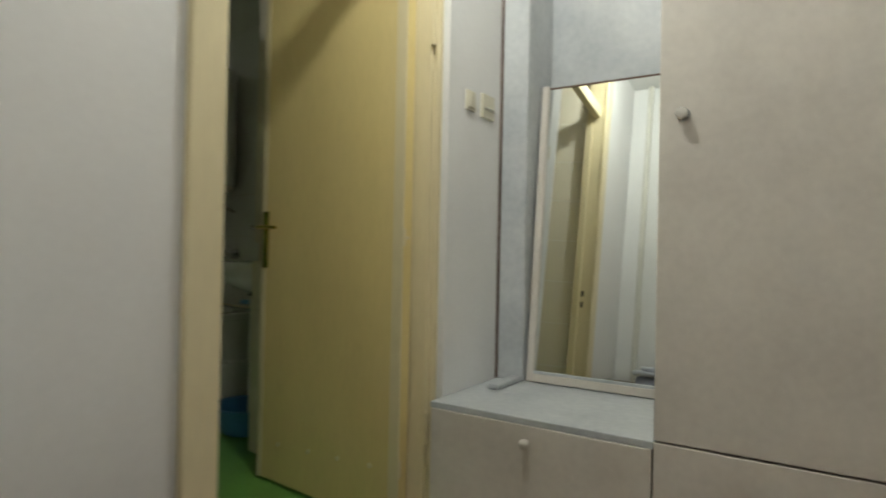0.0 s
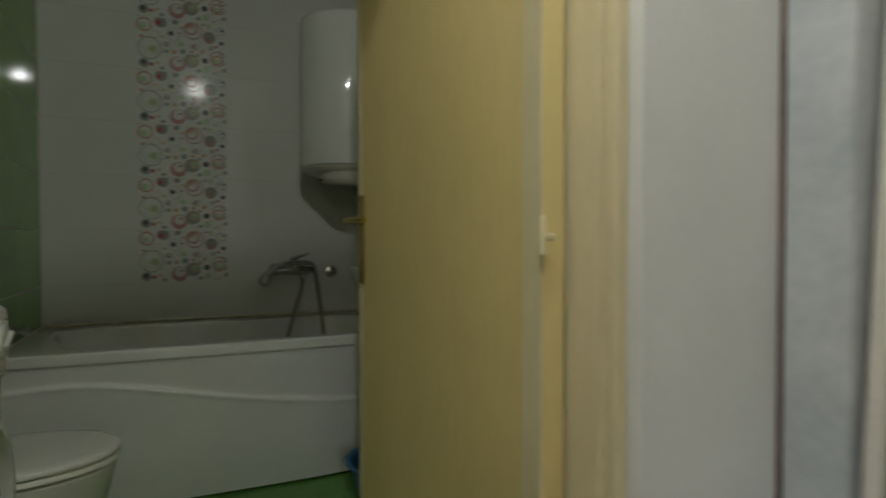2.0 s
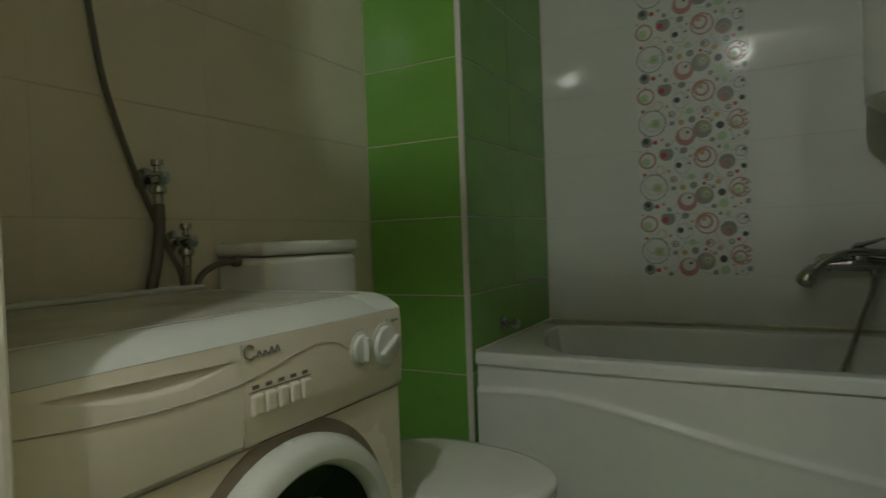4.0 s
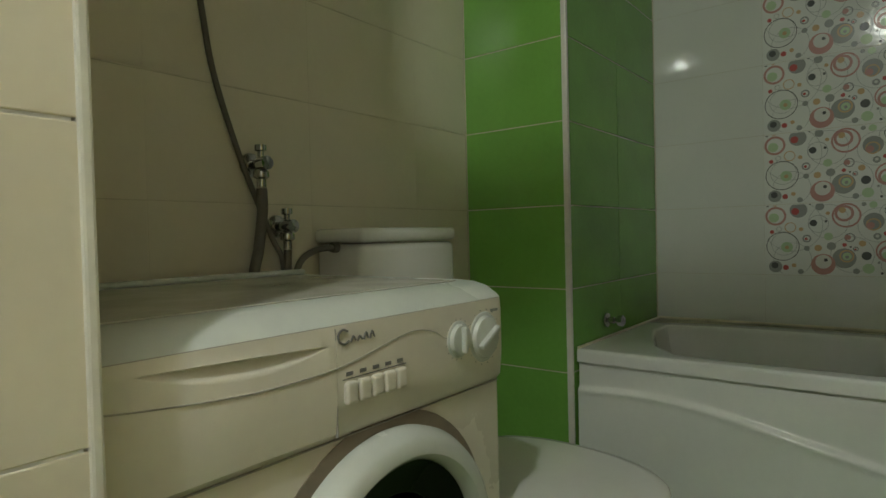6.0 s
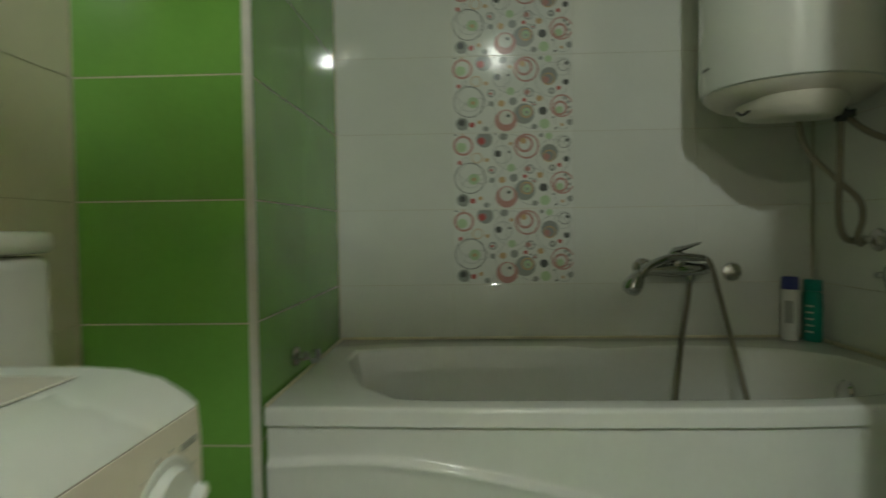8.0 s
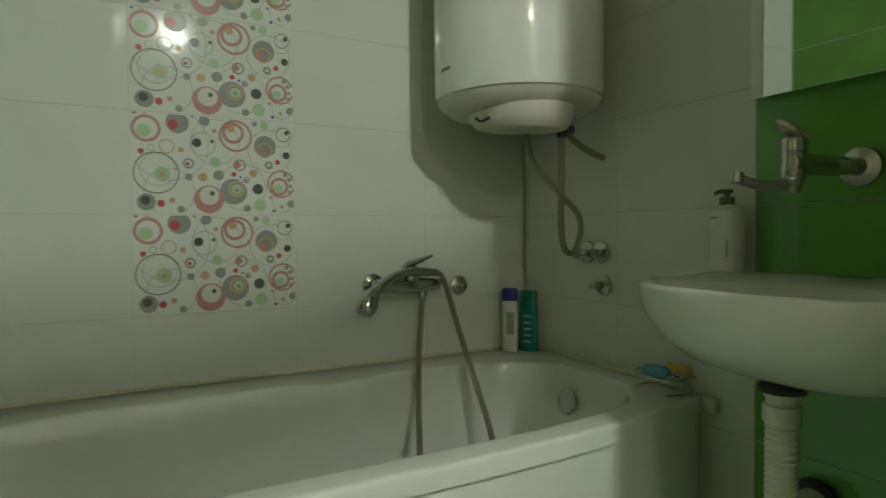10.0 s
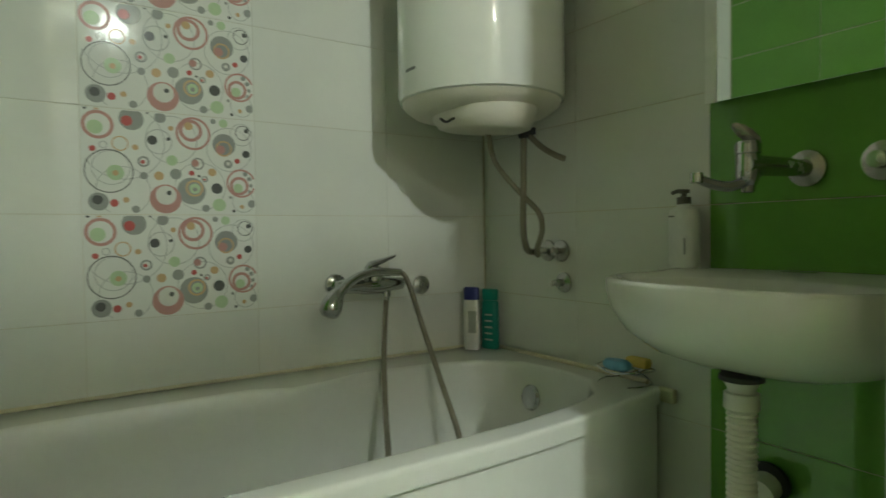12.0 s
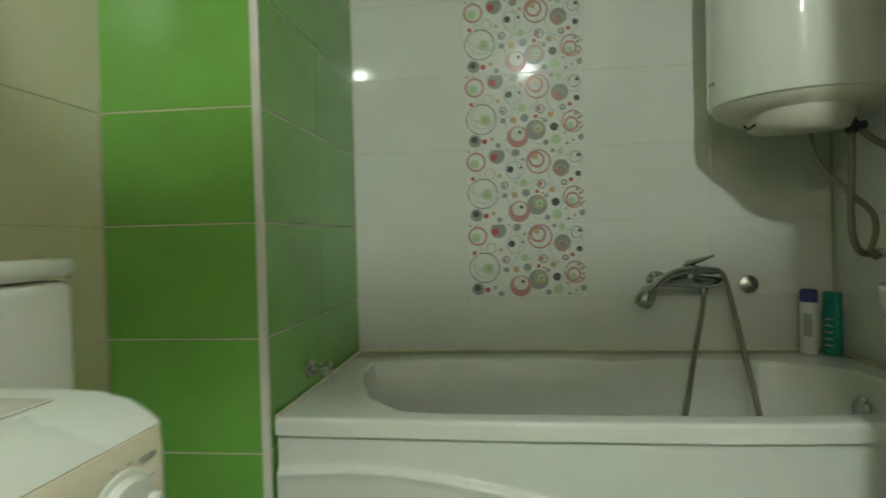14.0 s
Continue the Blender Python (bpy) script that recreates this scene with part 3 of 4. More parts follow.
lp = [bowl(.693, .30, .05), bowl(.701, .52, .04), bowl(.722, .73, .025), bowl(.757, .88, .01), bowl(.800, .965), bowl(.829, .995), bowl(.848, 1.0), bowl(.854, .995), bowl(.8565, .98), bowl(.8555, .93),
      scoop(.850, 1.08), scoop(.846, 1.04), scoop(.836, 1.0), scoop(.80, .88), scoop(.745, .6), scoop(.730, .2)]
part("bowl", rings(lp), CERAMIC, basin, smooth=50)
part("overflow", lathe((.0, -.112, .815), (0, -1, .3), [(.011, 0), (.011, .004), (0, .0045)], 18), RUBBER, basin, "dark overflow hole")
part("drain", lathe((0, -.235, .729), (0, 0, 1), [(.022, 0), (.022, .004), (0, .004)], 20), CHROME, basin)
part("slot", box(-.030, .030, -.062, -.037, .8610, .8630, .0008), CHROME_D, basin, "small metal cover on the ledge")
part("tail_collar", lathe((.0, -.245, .700), (0, 0, -1), [(.030, 0), (.036, .004), (.036, .012), (.030, .014)], 24), RUBBER, basin, "black rubber gasket", 40)
part("tail_piece", lathe((.0, -.245, .686), (0, 0, -1), [(.030, 0), (.024, .010), (.022, .018), (.028, .020), (.029, .046), (.025, .050), (.023, .054)], 24), PVC, basin, smooth=40)
part("flexible_trap", tube([(.0, -.245, .634 - .005 * i) for i in range(108)] + [(.0, -.243, .085), (.01, -.22, .06), (.02, -.15, .055), (.02, -.09, .07)], .022, 16, 1, ribs=.16), PVC, basin, "ribbed white waste pipe", 60)
st = thing("waste_stub", "white waste pipe stub with black rubber ring", "pipe", (.955, Y_SINK - .001, .430))
part("pipe", lathe((0, 0, 0), (.1, -1, -.15), [(.030, 0), (.030, .050), (.034, .052), (.034, .075), (.024, .076), (0, .074)], 24), PVC, st, smooth=40)
part("rubber_ring", lathe((0, -.004, .002), (.1, -1, -.15), [(.036, 0), (.042, .008), (.042, .018), (.032, .024)], 24), RUBBER, st, smooth=40)
# soap dispenser
sd = thing("soap_dispenser", "white liquid soap bottle with grey pump on the basin", "bottle", (.785, Y_SINK - .045, .8618), turn=-20)
part("body", rings([oval(0, 0, .038 * k, .024 * k, z, 28, 2.8) for k, z in ((.92, 0), (1, .008), (1, .112), (.94, .128), (.45, .136), (.45, .141))]), BOTTLE, sd, smooth=40)
bm = lathe((0, 0, .140), (0, 0, 1), [(.015, 0), (.015, .016), (.006, .017), (.006, .024), (.012, .025), (.013, .032), (0, .034)], 16)
bm = tube([(0, 0, .169), (-.014, -.006, .170), (-.026, -.011, .166)], .0045, 8, bm=bm)
part("pump", bm, GREYHOSE, sd, "dark grey pump head", 40)
part("print_block", box(.020, .030, -.0205, -.0180, .03, .065), P_LINE, sd)
part("print_bar", box(-.022, .0, -.0245, -.0230, .112, .115), GREYPRINT, sd)
# tap
TX, TZ = 1.023, 1.060
tap = thing("basin_tap", "chrome wall-mounted lever tap over the washbasin", "tap", (TX, Y_SINK, TZ))
part("flange", lathe((0, -.001, 0), (0, -1, 0), [(0, 0), (.036, .001), (.035, .008), (.020, .014), (.014, .016)], 28), CHROME_D, tap, smooth=40)
part("arm", lathe((0, -.012, 0), (-.28, -1, 0.02), [(.017, 0), (.016, .02), (.018, .05), (.019, .115), (.019, .145)], 18), CHROME_D, tap, smooth=40)
part("body", lathe((-.040, -.140, -.035), (0, 0, 1), [(.014, 0), (.016, .004), (.021, .016), (.022, .054), (.0205, .056), (.0205, .058), (.0225, .060), (.0225, .074), (.019, .082), (0, .085)], 24), CHROME, tap, smooth=40)
part("bottom_nut", lathe((-.040, -.140, -.034), (0, 0, -1), [(.012, 0), (.012, .012), (.009, .014), (0, .0142)], 12), CHROME_D, tap, smooth=40)
bm = tube([(-.042, -.145, -.028), (-.058, -.174, -.036), (-.076, -.203, -.030), (-.090, -.224, -.020)], lambda t: .011 - .002 * t, 14)
part("spout", bm, CHROME, tap, smooth=50)
part("aerator", lathe((-.090, -.224, -.010), (0, 0, -1), [(.011, 0), (.012, .003), (.012, .018), (.009, .020), (0, .019)], 16), CHROME, tap, smooth=40)
bm = rings([[(-.040 - d * .55 + w * math.cos(a) * .8, -.140 - d + w * .5 * math.cos(a), z + w * .4 * math.sin(a)) for a in np.linspace(0, 2 * math.pi, 13)[:-1]]
            for d, z, w in ((-.012, .044, .011), (-.004, .054, .017), (.006, .064, .017), (.016, .074, .013), (.022, .079, .006))])
part("lever", bm, CHROME_D, tap, smooth=50)
cp = thing("blanking_cap", "chrome blanking cap beside the basin tap", "valve", (1.150, Y_SINK, 1.062))
part("flange", lathe((0, -.001, 0), (0, -1, 0), [(0, 0), (.036, .001), (.035, .008), (.016, .014), (.015, .04), (0, .042)], 28), CHROME_D, cp, smooth=40)
# mirror cabinet
mc = thing("wall_mirror", "wall mirror with white side strips above the washbasin", "mirror", (0, 0, 0))
part("backing", box(.840, 1.155, 1.518, Y_SINK - .002, 1.232, 1.80, .002), BOTTLE, mc)
part("glass", box(.855, 1.1605, 1.5125, 1.5175, 1.2165, 1.802, .0008), MIRROR, mc, "mirror glass")
part("side_strip", box(.828, .8548, 1.5118, 1.5178, 1.2165, 1.802, .001), BOTTLE, mc, "white side strip")
part("side_strip", box(1.1607, 1.168, 1.5118, 1.5178, 1.2165, 1.802, .001), BOTTLE, mc, "narrow white side strip")
# blue basin under the washbasin
wb = thing("washing_bowl", "blue plastic washing bowl on the green floor", "bowl", (1.00, 1.300, .001))
part("bowl", lathe((0, 0, 0), (0, 0, 1), [(0, .004), (.12, .0), (.135, .006), (.165, .125), (.182, .130), (.182, .138), (.163, .134), (.130, .012), (0, .010)], 44), BLUE, wb, smooth=40)

# ---------------------------------------------------------------- washing machine
WX0, WX1, WY0, WY1, WH = 1.520, 2.150, -.300, .222, .836
wm = thing("washing_machine", "white front-loading washing machine, slightly yellowed", "washing machine", ((WX0 + WX1) / 2, WY1, 0))
q = lambda x, z, y=0.0: (x - (WX0 + WX1) / 2, y, z)
hw, hx = .315, .348
part("body", box(-hw, hx, WY0 - WY1 + .004, 0, .03, .812, .018, 4, only=lambda e: abs(e.verts[0].co.z - e.verts[1].co.z) > .1), WM_BODY, wm, smooth=40)
# worktop with a rounded front
prof = [(WY0 - WY1, .814), (WY0 - WY1, .838), (WY0 - WY1 + .01, .840), (-.075, .840), (-.04, .838), (-.014, .831), (.004, .819), (.011, .812)]
ends = [(-hw + .022 * (1 - math.cos(k * math.pi / 10)), .022 * (1 - math.sin(k * math.pi / 10))) for k in range(6)]
ends += [(hx - x - hw, d) for x, d in reversed(ends)]
part("worktop", rings([[(x, y - d * 1.15 * (y > -.06), .812 + (z - .812) * (1 - d * 22)) for y, z in prof] for x, d in ends]), WM_TOP, wm, smooth=60)
part("worktop_panel", box(-hw + .05, hx - .03, WY0 - WY1 + .03, -.055, .8392, .8412, .0008), LAMINATE, wm, "glossy pale grey laminate top")
part("back_lip", box(-hw + .02, hx - .02, WY0 - WY1 + .002, WY0 - WY1 + .03, .840, .852, .005), WM_TOP, wm)
prof = [(.002, .672), (.010, .680), (.014, .72), (.014, .79), (.012, .8112)]
turn_in = lambda x: .024 * (1 - math.sqrt(1 - min(1, max(0, .026 - x - hw) / .026) ** 2))
part("control_panel", rings([[(x, y - turn_in(x), z) for y, z in [(-.03, .672), *prof, (-.03, .8112)]] for x in (-hw, -hw + .002, -hw + .006, -hw + .012, -hw + .019, -hw + .026, .0, .0702)]), WM_PLASTIC, wm, "moulded control panel", 40)
part("panel_seam", box(-hw + .020, hx, .004, .0112, .8108, .8122), SEAM_L, wm)
part("panel_seam", box(-hw + .018, hx, .001, .0060, .6702, .6709), SEAM_L, wm)
bm = box(.0698, .0712, .004, .0136, .676, .808)
part("drawer_seam", bm, SEAM_L, wm)
bm = tube([(hx - .003, .0146, .772), (.27, .0148, .763), (.19, .0148, .757), (.13, .0148, .757), (.075, .0148, .760), (.02, .0148, .769), (-.03, .0148, .780), (-.075, .0148, .786), (-.115, .0148, .779), (-.140, .0146, .765)], lambda t: .0010 - .0006 * t, 6)
part("moulded_line", bm, SEAM_L, wm, "thin curved moulding line")
# detergent drawer with a scooped finger grip: straight upper edge, hollow that runs out downwards
gx = np.array(sorted([.0707, .0714, .080, *np.linspace(.084, .306, 44), .316, .326, hx - .006, hx]))
sag = [max(0.0, 1 - ((x - .195) / .109) ** 2) for x in gx]
top_z = [.792 + .003 * (x - .1735) / .08 for x in gx]
face = lambda z: float(np.interp(z, [p[1] for p in prof], [p[0] for p in prof]))
rows = [[(x, -.008, .672) for x in gx]]
for z in (.672, .680, .700, .720, .745):
    rows.append([(x, face(z), z) for x in gx])
for d in np.linspace(0, 1, 9):
    row = []
    for x, k, u in zip(gx, sag, top_z):
        z = u - .0205 * (1 - d) * k ** .9 - .0004
        row.append((x, face(z) - .0105 * k ** .6 * (d * d * (3 - 2 * d)), z))
    rows.append(row)
rows.append([(x, face(u) - .002 * k ** .5, u) for x, k, u in zip(gx, sag, top_z)])
rows.append([(x, face(u) + .0008 * k ** .5, u + .0015) for x, k, u in zip(gx, sag, top_z)])
for z in (.8005, .806, .8112):
    rows.append([(x, face(z), z) for x in gx])
rows.append([(x, -.008, .8112) for x in gx])
part("drawer_front", rings(rows, cap0=False, cap1=False, closed=False), WM_PLASTIC, wm, "detergent drawer with scooped grip", 30)
bm = tube([(.052, .0150, .803), (.060, .0150, .806), (.067, .0150, .801), (.066, .0150, .792), (.058, .0150, .788), (.050, .0150, .791)], .0014, 6)
part("badge_mark", bm, GREYPRINT, wm, "dark grey badge arc")
for k, hgt in enumerate((.007, .006, .009, .009)):
    x = .044 - .011 * k
    part("badge_mark", tube([(x + .003, .0150, .789), (x - .001, .0150, .789 + hgt), (x - .005, .0150, .790)], .0013, 6, 3), GREYPRINT, wm, "dark grey badge stroke")
for i in range(5):
    x0 = .062 - .023 * (i + 1)
    part("button", box(x0 + .001, x0 + .022, .012, .021, .713, .742, .005, 3), WM_PLASTIC, wm, "white push button")
    part("icon", box(x0 + .006, x0 + .017, .0142, .0149, .748, .753), GREYPRINT, wm)
part("button_line", box(-.053, .062, .0142, .0150, .744, .7452), GREYPRINT, wm)
for x, z, r in ((1.659, .758, .024), (1.590, .752, .034)):
    kx = x - (WX0 + WX1) / 2
    k = part("knob", lathe((kx, .012, z), (0, 1, 0), [(r * 1.10, 0), (r * 1.10, .0035), (r * 1.02, .0036), (r, .006), (r * .94, .010), (r * .8, .011), (0, .011)], 32), WM_TOP, wm, "white dial", 40)
    part("boss", lathe((kx, .0138, z), (0, 1, 0), [(r * 1.20, 0), (r * 1.18, .0012), (r * 1.12, .0018), (0, .0018)], 40), WM_TOP, k, smooth=60)
    bm = box(-r * .15, r * .15, .020, .031, -r * .84, r * .84, .003, 3)
    bmesh.ops.transform(bm, matrix=Matrix.Translation((kx, 0, z)) @ Matrix.Rotation(radians(0 if r < .03 else -62), 4, "Y"), verts=bm.verts)
    part("dial_grip", bm, WM_TOP, k)
    for j in range(16):
        a = j * math.pi / 8 + .2
        c = Vector((kx + r * 1.30 * math.cos(a), .0145, z + r * 1.30 * math.sin(a)))
        part("scale_mark", box(c.x - .0008, c.x + .0008, .0135, .0147, c.z - .0008, c.z + .0008), P_GREY, k)
dc = (1.812 - (WX0 + WX1) / 2, .0, .452)
# the ring is nearly flat, so its dark brown paints the dish's shade
part("door_recess", lathe((dc[0], .001, dc[2]), (0, 1, 0), [(.228, 0), (.228, .0015), (.208, .0018)], 64), DISH_SHADE, wm, "dish round the door with its brown shade painted in", 40)
part("door_rim", lathe((dc[0], .0, dc[2]), (0, 1, 0), [(.207, 0), (.208, .018), (.200, .034), (.190, .041), (.174, .041), (.167, .034), (.163, .018), (.163, .004)], 72), WM_TOP, wm, "broad white door ring", 40)
part("door_glass", lathe((dc[0], .004, dc[2]), (0, 1, 0), [(.163, 0), (.162, .016), (.145, .008), (.07, -.012), (0, -.016)], 56), DARKGLASS, wm, "dark porthole glass", 50)
for sx in (-1, 1):
    for yy in (-.05, WY0 - WY1 + .05):
        part("foot", lathe((sx * (hw - .05), yy, 0), (0, 0, 1), [(.022, 0), (.022, .012), (.010, .014), (.010, .03)], 16), RUBBER, wm)
part("print_bar", box(-hw + .028, -hw + .050, .0120, .0146, .790, .7945), P_GREY, wm, "small grey print")
part("rust_mark", box(hx - .045, hx - .004, .0010, .0022, .664, .669), mat("rust", (0.16, 0.05, 0.02), 0.9, var=.3), wm, "rust on the panel's lower corner")

# ---------------------------------------------------------------- pipes on the left wall
for x, z, lab in ((1.612, 1.084, "chrome stop valve with grey inlet hose"), (1.548, .948, "second chrome stop valve with a thin hose")):
    v = thing("stop_valve", lab, "valve", (x, Y_LEFT + .001, z), group="laundry valves")
    part("flange", lathe((0, 0, 0), (0, 1, 0), [(0, 0), (.027, .001), (.026, .006), (.012, .010)], 22), CHROME_D, v, smooth=40)
    part("body", lathe((0, .008, 0), (0, 1, 0), [(.011, 0), (.011, .030), (.015, .032), (.015, .058), (0, .060)], 16), CHROME, v, smooth=40)
    bm = lathe((-.0, .042, .014), (0, 0, 1), [(.007, 0), (.007, .012), (.013, .014), (.013, .026), (0, .028)], 14)
    part("handle", bm, CHROME, v, smooth=40)
    part("nut", lathe((0, .042, -.012), (0, 0, -1), [(.012, 0), (.017, .006), (.017, .018), (.010, .022), (.010, .04)], 12), CHROME_D, v, smooth=40)
h1 = tube([(1.612, -.322, 1.03), (1.612, -.322, .98), (1.622, -.325, .90), (1.635, -.33, .82), (1.64, -.335, .60), (1.63, -.335, .30)], .012, 12)
tagged(part("inlet_hose", h1, GREYHOSE, None, smooth=50), "grey rubber inlet hose behind the washing machine", "hose")
h2 = tube([(1.548, -.322, .895), (1.550, -.322, .85), (1.555, -.330, .70), (1.55, -.335, .40)], .009, 12)
tagged(part("inlet_hose", h2, BRAID, None, smooth=50), "thin braided hose behind the washing machine", "hose")
h3 = tube([(1.965, -.345, 1.660), (1.90, -.350, 1.665), (1.80, -.352, 1.655), (1.748, -.352, 1.57), (1.722, -.352, 1.40), (1.70, -.352, 1.27), (1.655, -.352, 1.13), (1.615, -.352, 1.03), (1.575, -.340, .92), (1.555, -.33, .86), (1.55, -.335, .7)], .0065, 10)
tagged(part("power_cable", h3, GREYHOSE, None, smooth=50), "grey cable hanging down the tiled wall", "cable")
sk = thing("wall_socket", "ivory wall socket with a black plug", "socket", (1.985, Y_LEFT, 1.665))
part("plate", box(-.038, .038, .0005, .010, -.038, .038, .004, 2), SWITCH, sk)
part("plug", lathe((0, .010, 0), (0, 1, 0), [(.018, 0), (.018, .012), (.012, .022), (0, .023)], 16), RUBBER, sk, "black plug", 40)
h4 = tube([(1.555, -.30, .70), (1.550, -.295, .82), (1.538, -.29, .868), (1.500, -.282, .892), (1.445, -.28, .897)], .0075, 10)
h4 = lathe((1.4545, -.28, .897), (-1, 0, 0), [(.012, 0), (.013, .004), (.013, .0155)], 12, bm=h4)
tagged(part("cistern_pipe", h4, GREYHOSE, None, smooth=50), "bent dark filling pipe of the toilet cistern", "pipe")

# ---------------------------------------------------------------- toilet
WCX = 1.270
wc = thing("toilet", "white close-coupled ceramic toilet with closed lid", "toilet", (WCX, .17, 0))
eg = .10
lp = [oval(0, .0, .100, .165, .0, egg=.0), oval(0, .0, .098, .160, .04), oval(0, .02, .092, .150, .14), oval(0, .03, .125, .185, .25, egg=eg),
      oval(0, .0, .165, .235, .33, egg=eg), oval(0, .0, .172, .245, .365, egg=eg), oval(0, .0, .166, .238, .372, egg=eg)]
part("bowl", rings(lp), CERAMIC, wc, smooth=50)
part("base_back", box(-.10, .10, -.50, -.10, .0, .38, .03, 3), CERAMIC, wc, smooth=50)
part("seat", rings([oval(0, 0, .180 - d, .250 - d, z, 48, egg=eg) for d, z in ((.006, .374), (0, .378), (0, .388), (.004, .392))]), CERAMIC, wc, "white seat ring", 50)
part("lid", rings([oval(0, 0, .183 - d, .253 - d, z, 48, egg=eg) for d, z in ((.004, .394), (0, .398), (0, .406), (.006, .412), (.03, .416), (.10, .419), (.165, .420))]), CERAMIC, wc, "closed white lid", 50)
for s in (-1, 1):
    part("lid_hinge", lathe((s * .065, -.245, .385), (1, 0, 0), [(.012, -.018), (.012, .018)], 14), CERAMIC, wc)
part("cistern", box(-.186, .168, -.530, -.365, .40, .905, .020, 4), CERAMIC, wc, smooth=50)
part("cistern_lid", box(-.188, .171, -.533, -.362, .9068, .941, .013, 4), CERAMIC, wc, "cistern lid", 50)
part("flush_button", lathe((.015, -.445, .937), (0, 0, 1), [(.022, 0), (.022, .004), (.017, .006), (0, .006)], 20), CHROME, wc, smooth=40)
br = thing("toilet_brush", "white toilet brush in a holder beside the toilet", "toilet brush", (.925, -.250, 0))
part("holder", lathe((0, 0, 0), (0, 0, 1), [(0, .0), (.055, 0), (.050, .12), (.042, .13), (.038, .12), (0, .118)], 24), BOTTLE, br, smooth=40)
part("handle", lathe((0, 0, .1), (0, 0, 1), [(.007, 0), (.007, .26), (.011, .27), (.011, .30), (0, .31)], 12), BOTTLE, br, smooth=40)

# ---------------------------------------------------------------- hall closet with mirror niche
def hall_thing(name, label, category, kind=""):
    return thing(name, label, category, (HO.x, HO.y, 0), kind=kind, turn=TURN_H)


cab = hall_thing("drawer_cabinet", "low whitewashed drawer cabinet under the hall mirror", "cabinet")
part("body", hbox(.062, .735, -.070, .585, .02, .430, .002), PICKLED_T, cab)
part("top", hbox(.050, .735, -.092, .585, .432, .452, .003), PICKLED, cab, "pale whitewashed top board")
dr = part("drawer_front", hbox(.055, .730, -.095, -.072, .030, .4315, .002), PICKLED_T, cab)
for z in (.385,):
    part("drawer_knob", lathe((.385, -.092, z), (0, -1, 0), [(.008, 0), (.006, .010), (.013, .016), (.014, .024), (.009, .030), (0, .031)], 20), CLEAR_KNOB, cab, "small round white knob", 50)
closet = hall_thing("hall_closet", "tall whitewashed hall closet with flush doors", "closet")
part("carcass", hbox(.740, 1.62, -.085, .585, .02, 2.30, .002), PICKLED_T, closet)
for z0, z1 in ((.03, .455), (.461, 2.30)):
    part("door", hbox(.738, 1.62, -.107, -.087, z0, z1, .002), PICKLED_T, closet)
kb = part("closet_knob", lathe((.795, -.107, 1.275), (0, -1, 0), [(.009, 0), (.006, .004), (.006, .008), (.013, .014), (.015, .022), (.012, .028), (0, .030)], 28), CLEAR_KNOB, closet, "round white knob on a chrome ring", 50)
part("knob_ring", lathe((.795, -.1075, 1.275), (0, -1, 0), [(.017, 0), (.017, .003), (.010, .004)], 28), CHROME, kb, "chrome ring", 40)
side = hall_thing("side_panel", "narrow whitewashed side panel of the mirror niche", "panel")
part("board", hbox(.056, .162, .352, .372, .4535, 2.30, .003), PICKLED, side)
part("raw_edge", hbox(.0485, .0558, .346, .374, .4535, 2.30, .001), RAW_EDGE, side, "unpainted dark brown edge")
part("cheek", hbox(.130, .1615, .3725, .57, .4535, 2.30, .002), PICKLED, side)
part("foot_block", hbox(.116, .158, .165, .3515, .4535, .472, .004), PICKLED, side)
niche = hall_thing("niche_back", "whitewashed back panel above the drawer cabinet", "panel")
part("board", hbox(.004, .738, .575, .592, .4535, 2.30, .002), PICKLED, niche)
part("top_rail", hbox(.004, .738, .555, .5745, 2.22, 2.30, .003), PICKLED_T, niche, "taupe top rail")
part("bead", hbox(.064, .738, .560, .5745, .4535, .462, .002), PICKLED_T, niche)
mir = thing("hall_mirror", "tall wall mirror in a whitewashed frame", "mirror", (*H(0, .377), .4535), turn=TURN_H)
mir.matrix_basis = mir.matrix_basis @ pose(0, 0, 0, -5.4, 0, .8)
for u0, u1, z0, z1 in ((.170, .198, .0, 1.122), (.708, .735, .0, 1.122), (.198, .708, .0, .030)):
    part("frame_bar", hbox(u0, u1, -.020, .0, z0, z1, .003), PICKLED_T, mir)
part("inner_bead", hbox(.198, .708, -.0195, -.008, .0302, .040, .002), PICKLED, mir, "pale inner bead")
part("top_edge", hbox(.198, .708, -.012, .0, 1.110, 1.116, .001), RAW_EDGE, mir, "dark thin top edge")
part("glass", hbox(.198, .708, -.008, -.003, .030, 1.110), MIRROR, mir, "mirror glass")
sw = hall_thing("light_switch", "ivory plastic light switch on the white wall", "switch")
part("plate", hbox(.0485, .058, .085, .145, 1.418, 1.488, .004, 3), SWITCH, sw)
part("rocker", hbox(.0582, .064, .095, .135, 1.428, 1.478, .003, 2), SWITCH, sw)
sw = hall_thing("double_switch", "ivory double switch panel half behind the side panel", "switch")
part("plate", hbox(.0485, .060, .192, .282, 1.412, 1.500, .004, 3), SWITCH, sw)
for v in (.212, .240, .265):
    part("button", lathe((.060, v, 1.445), (1, 0, 0), [(.006, 0), (.006, .008), (.0, .009)], 12), CHROME_D, sw)
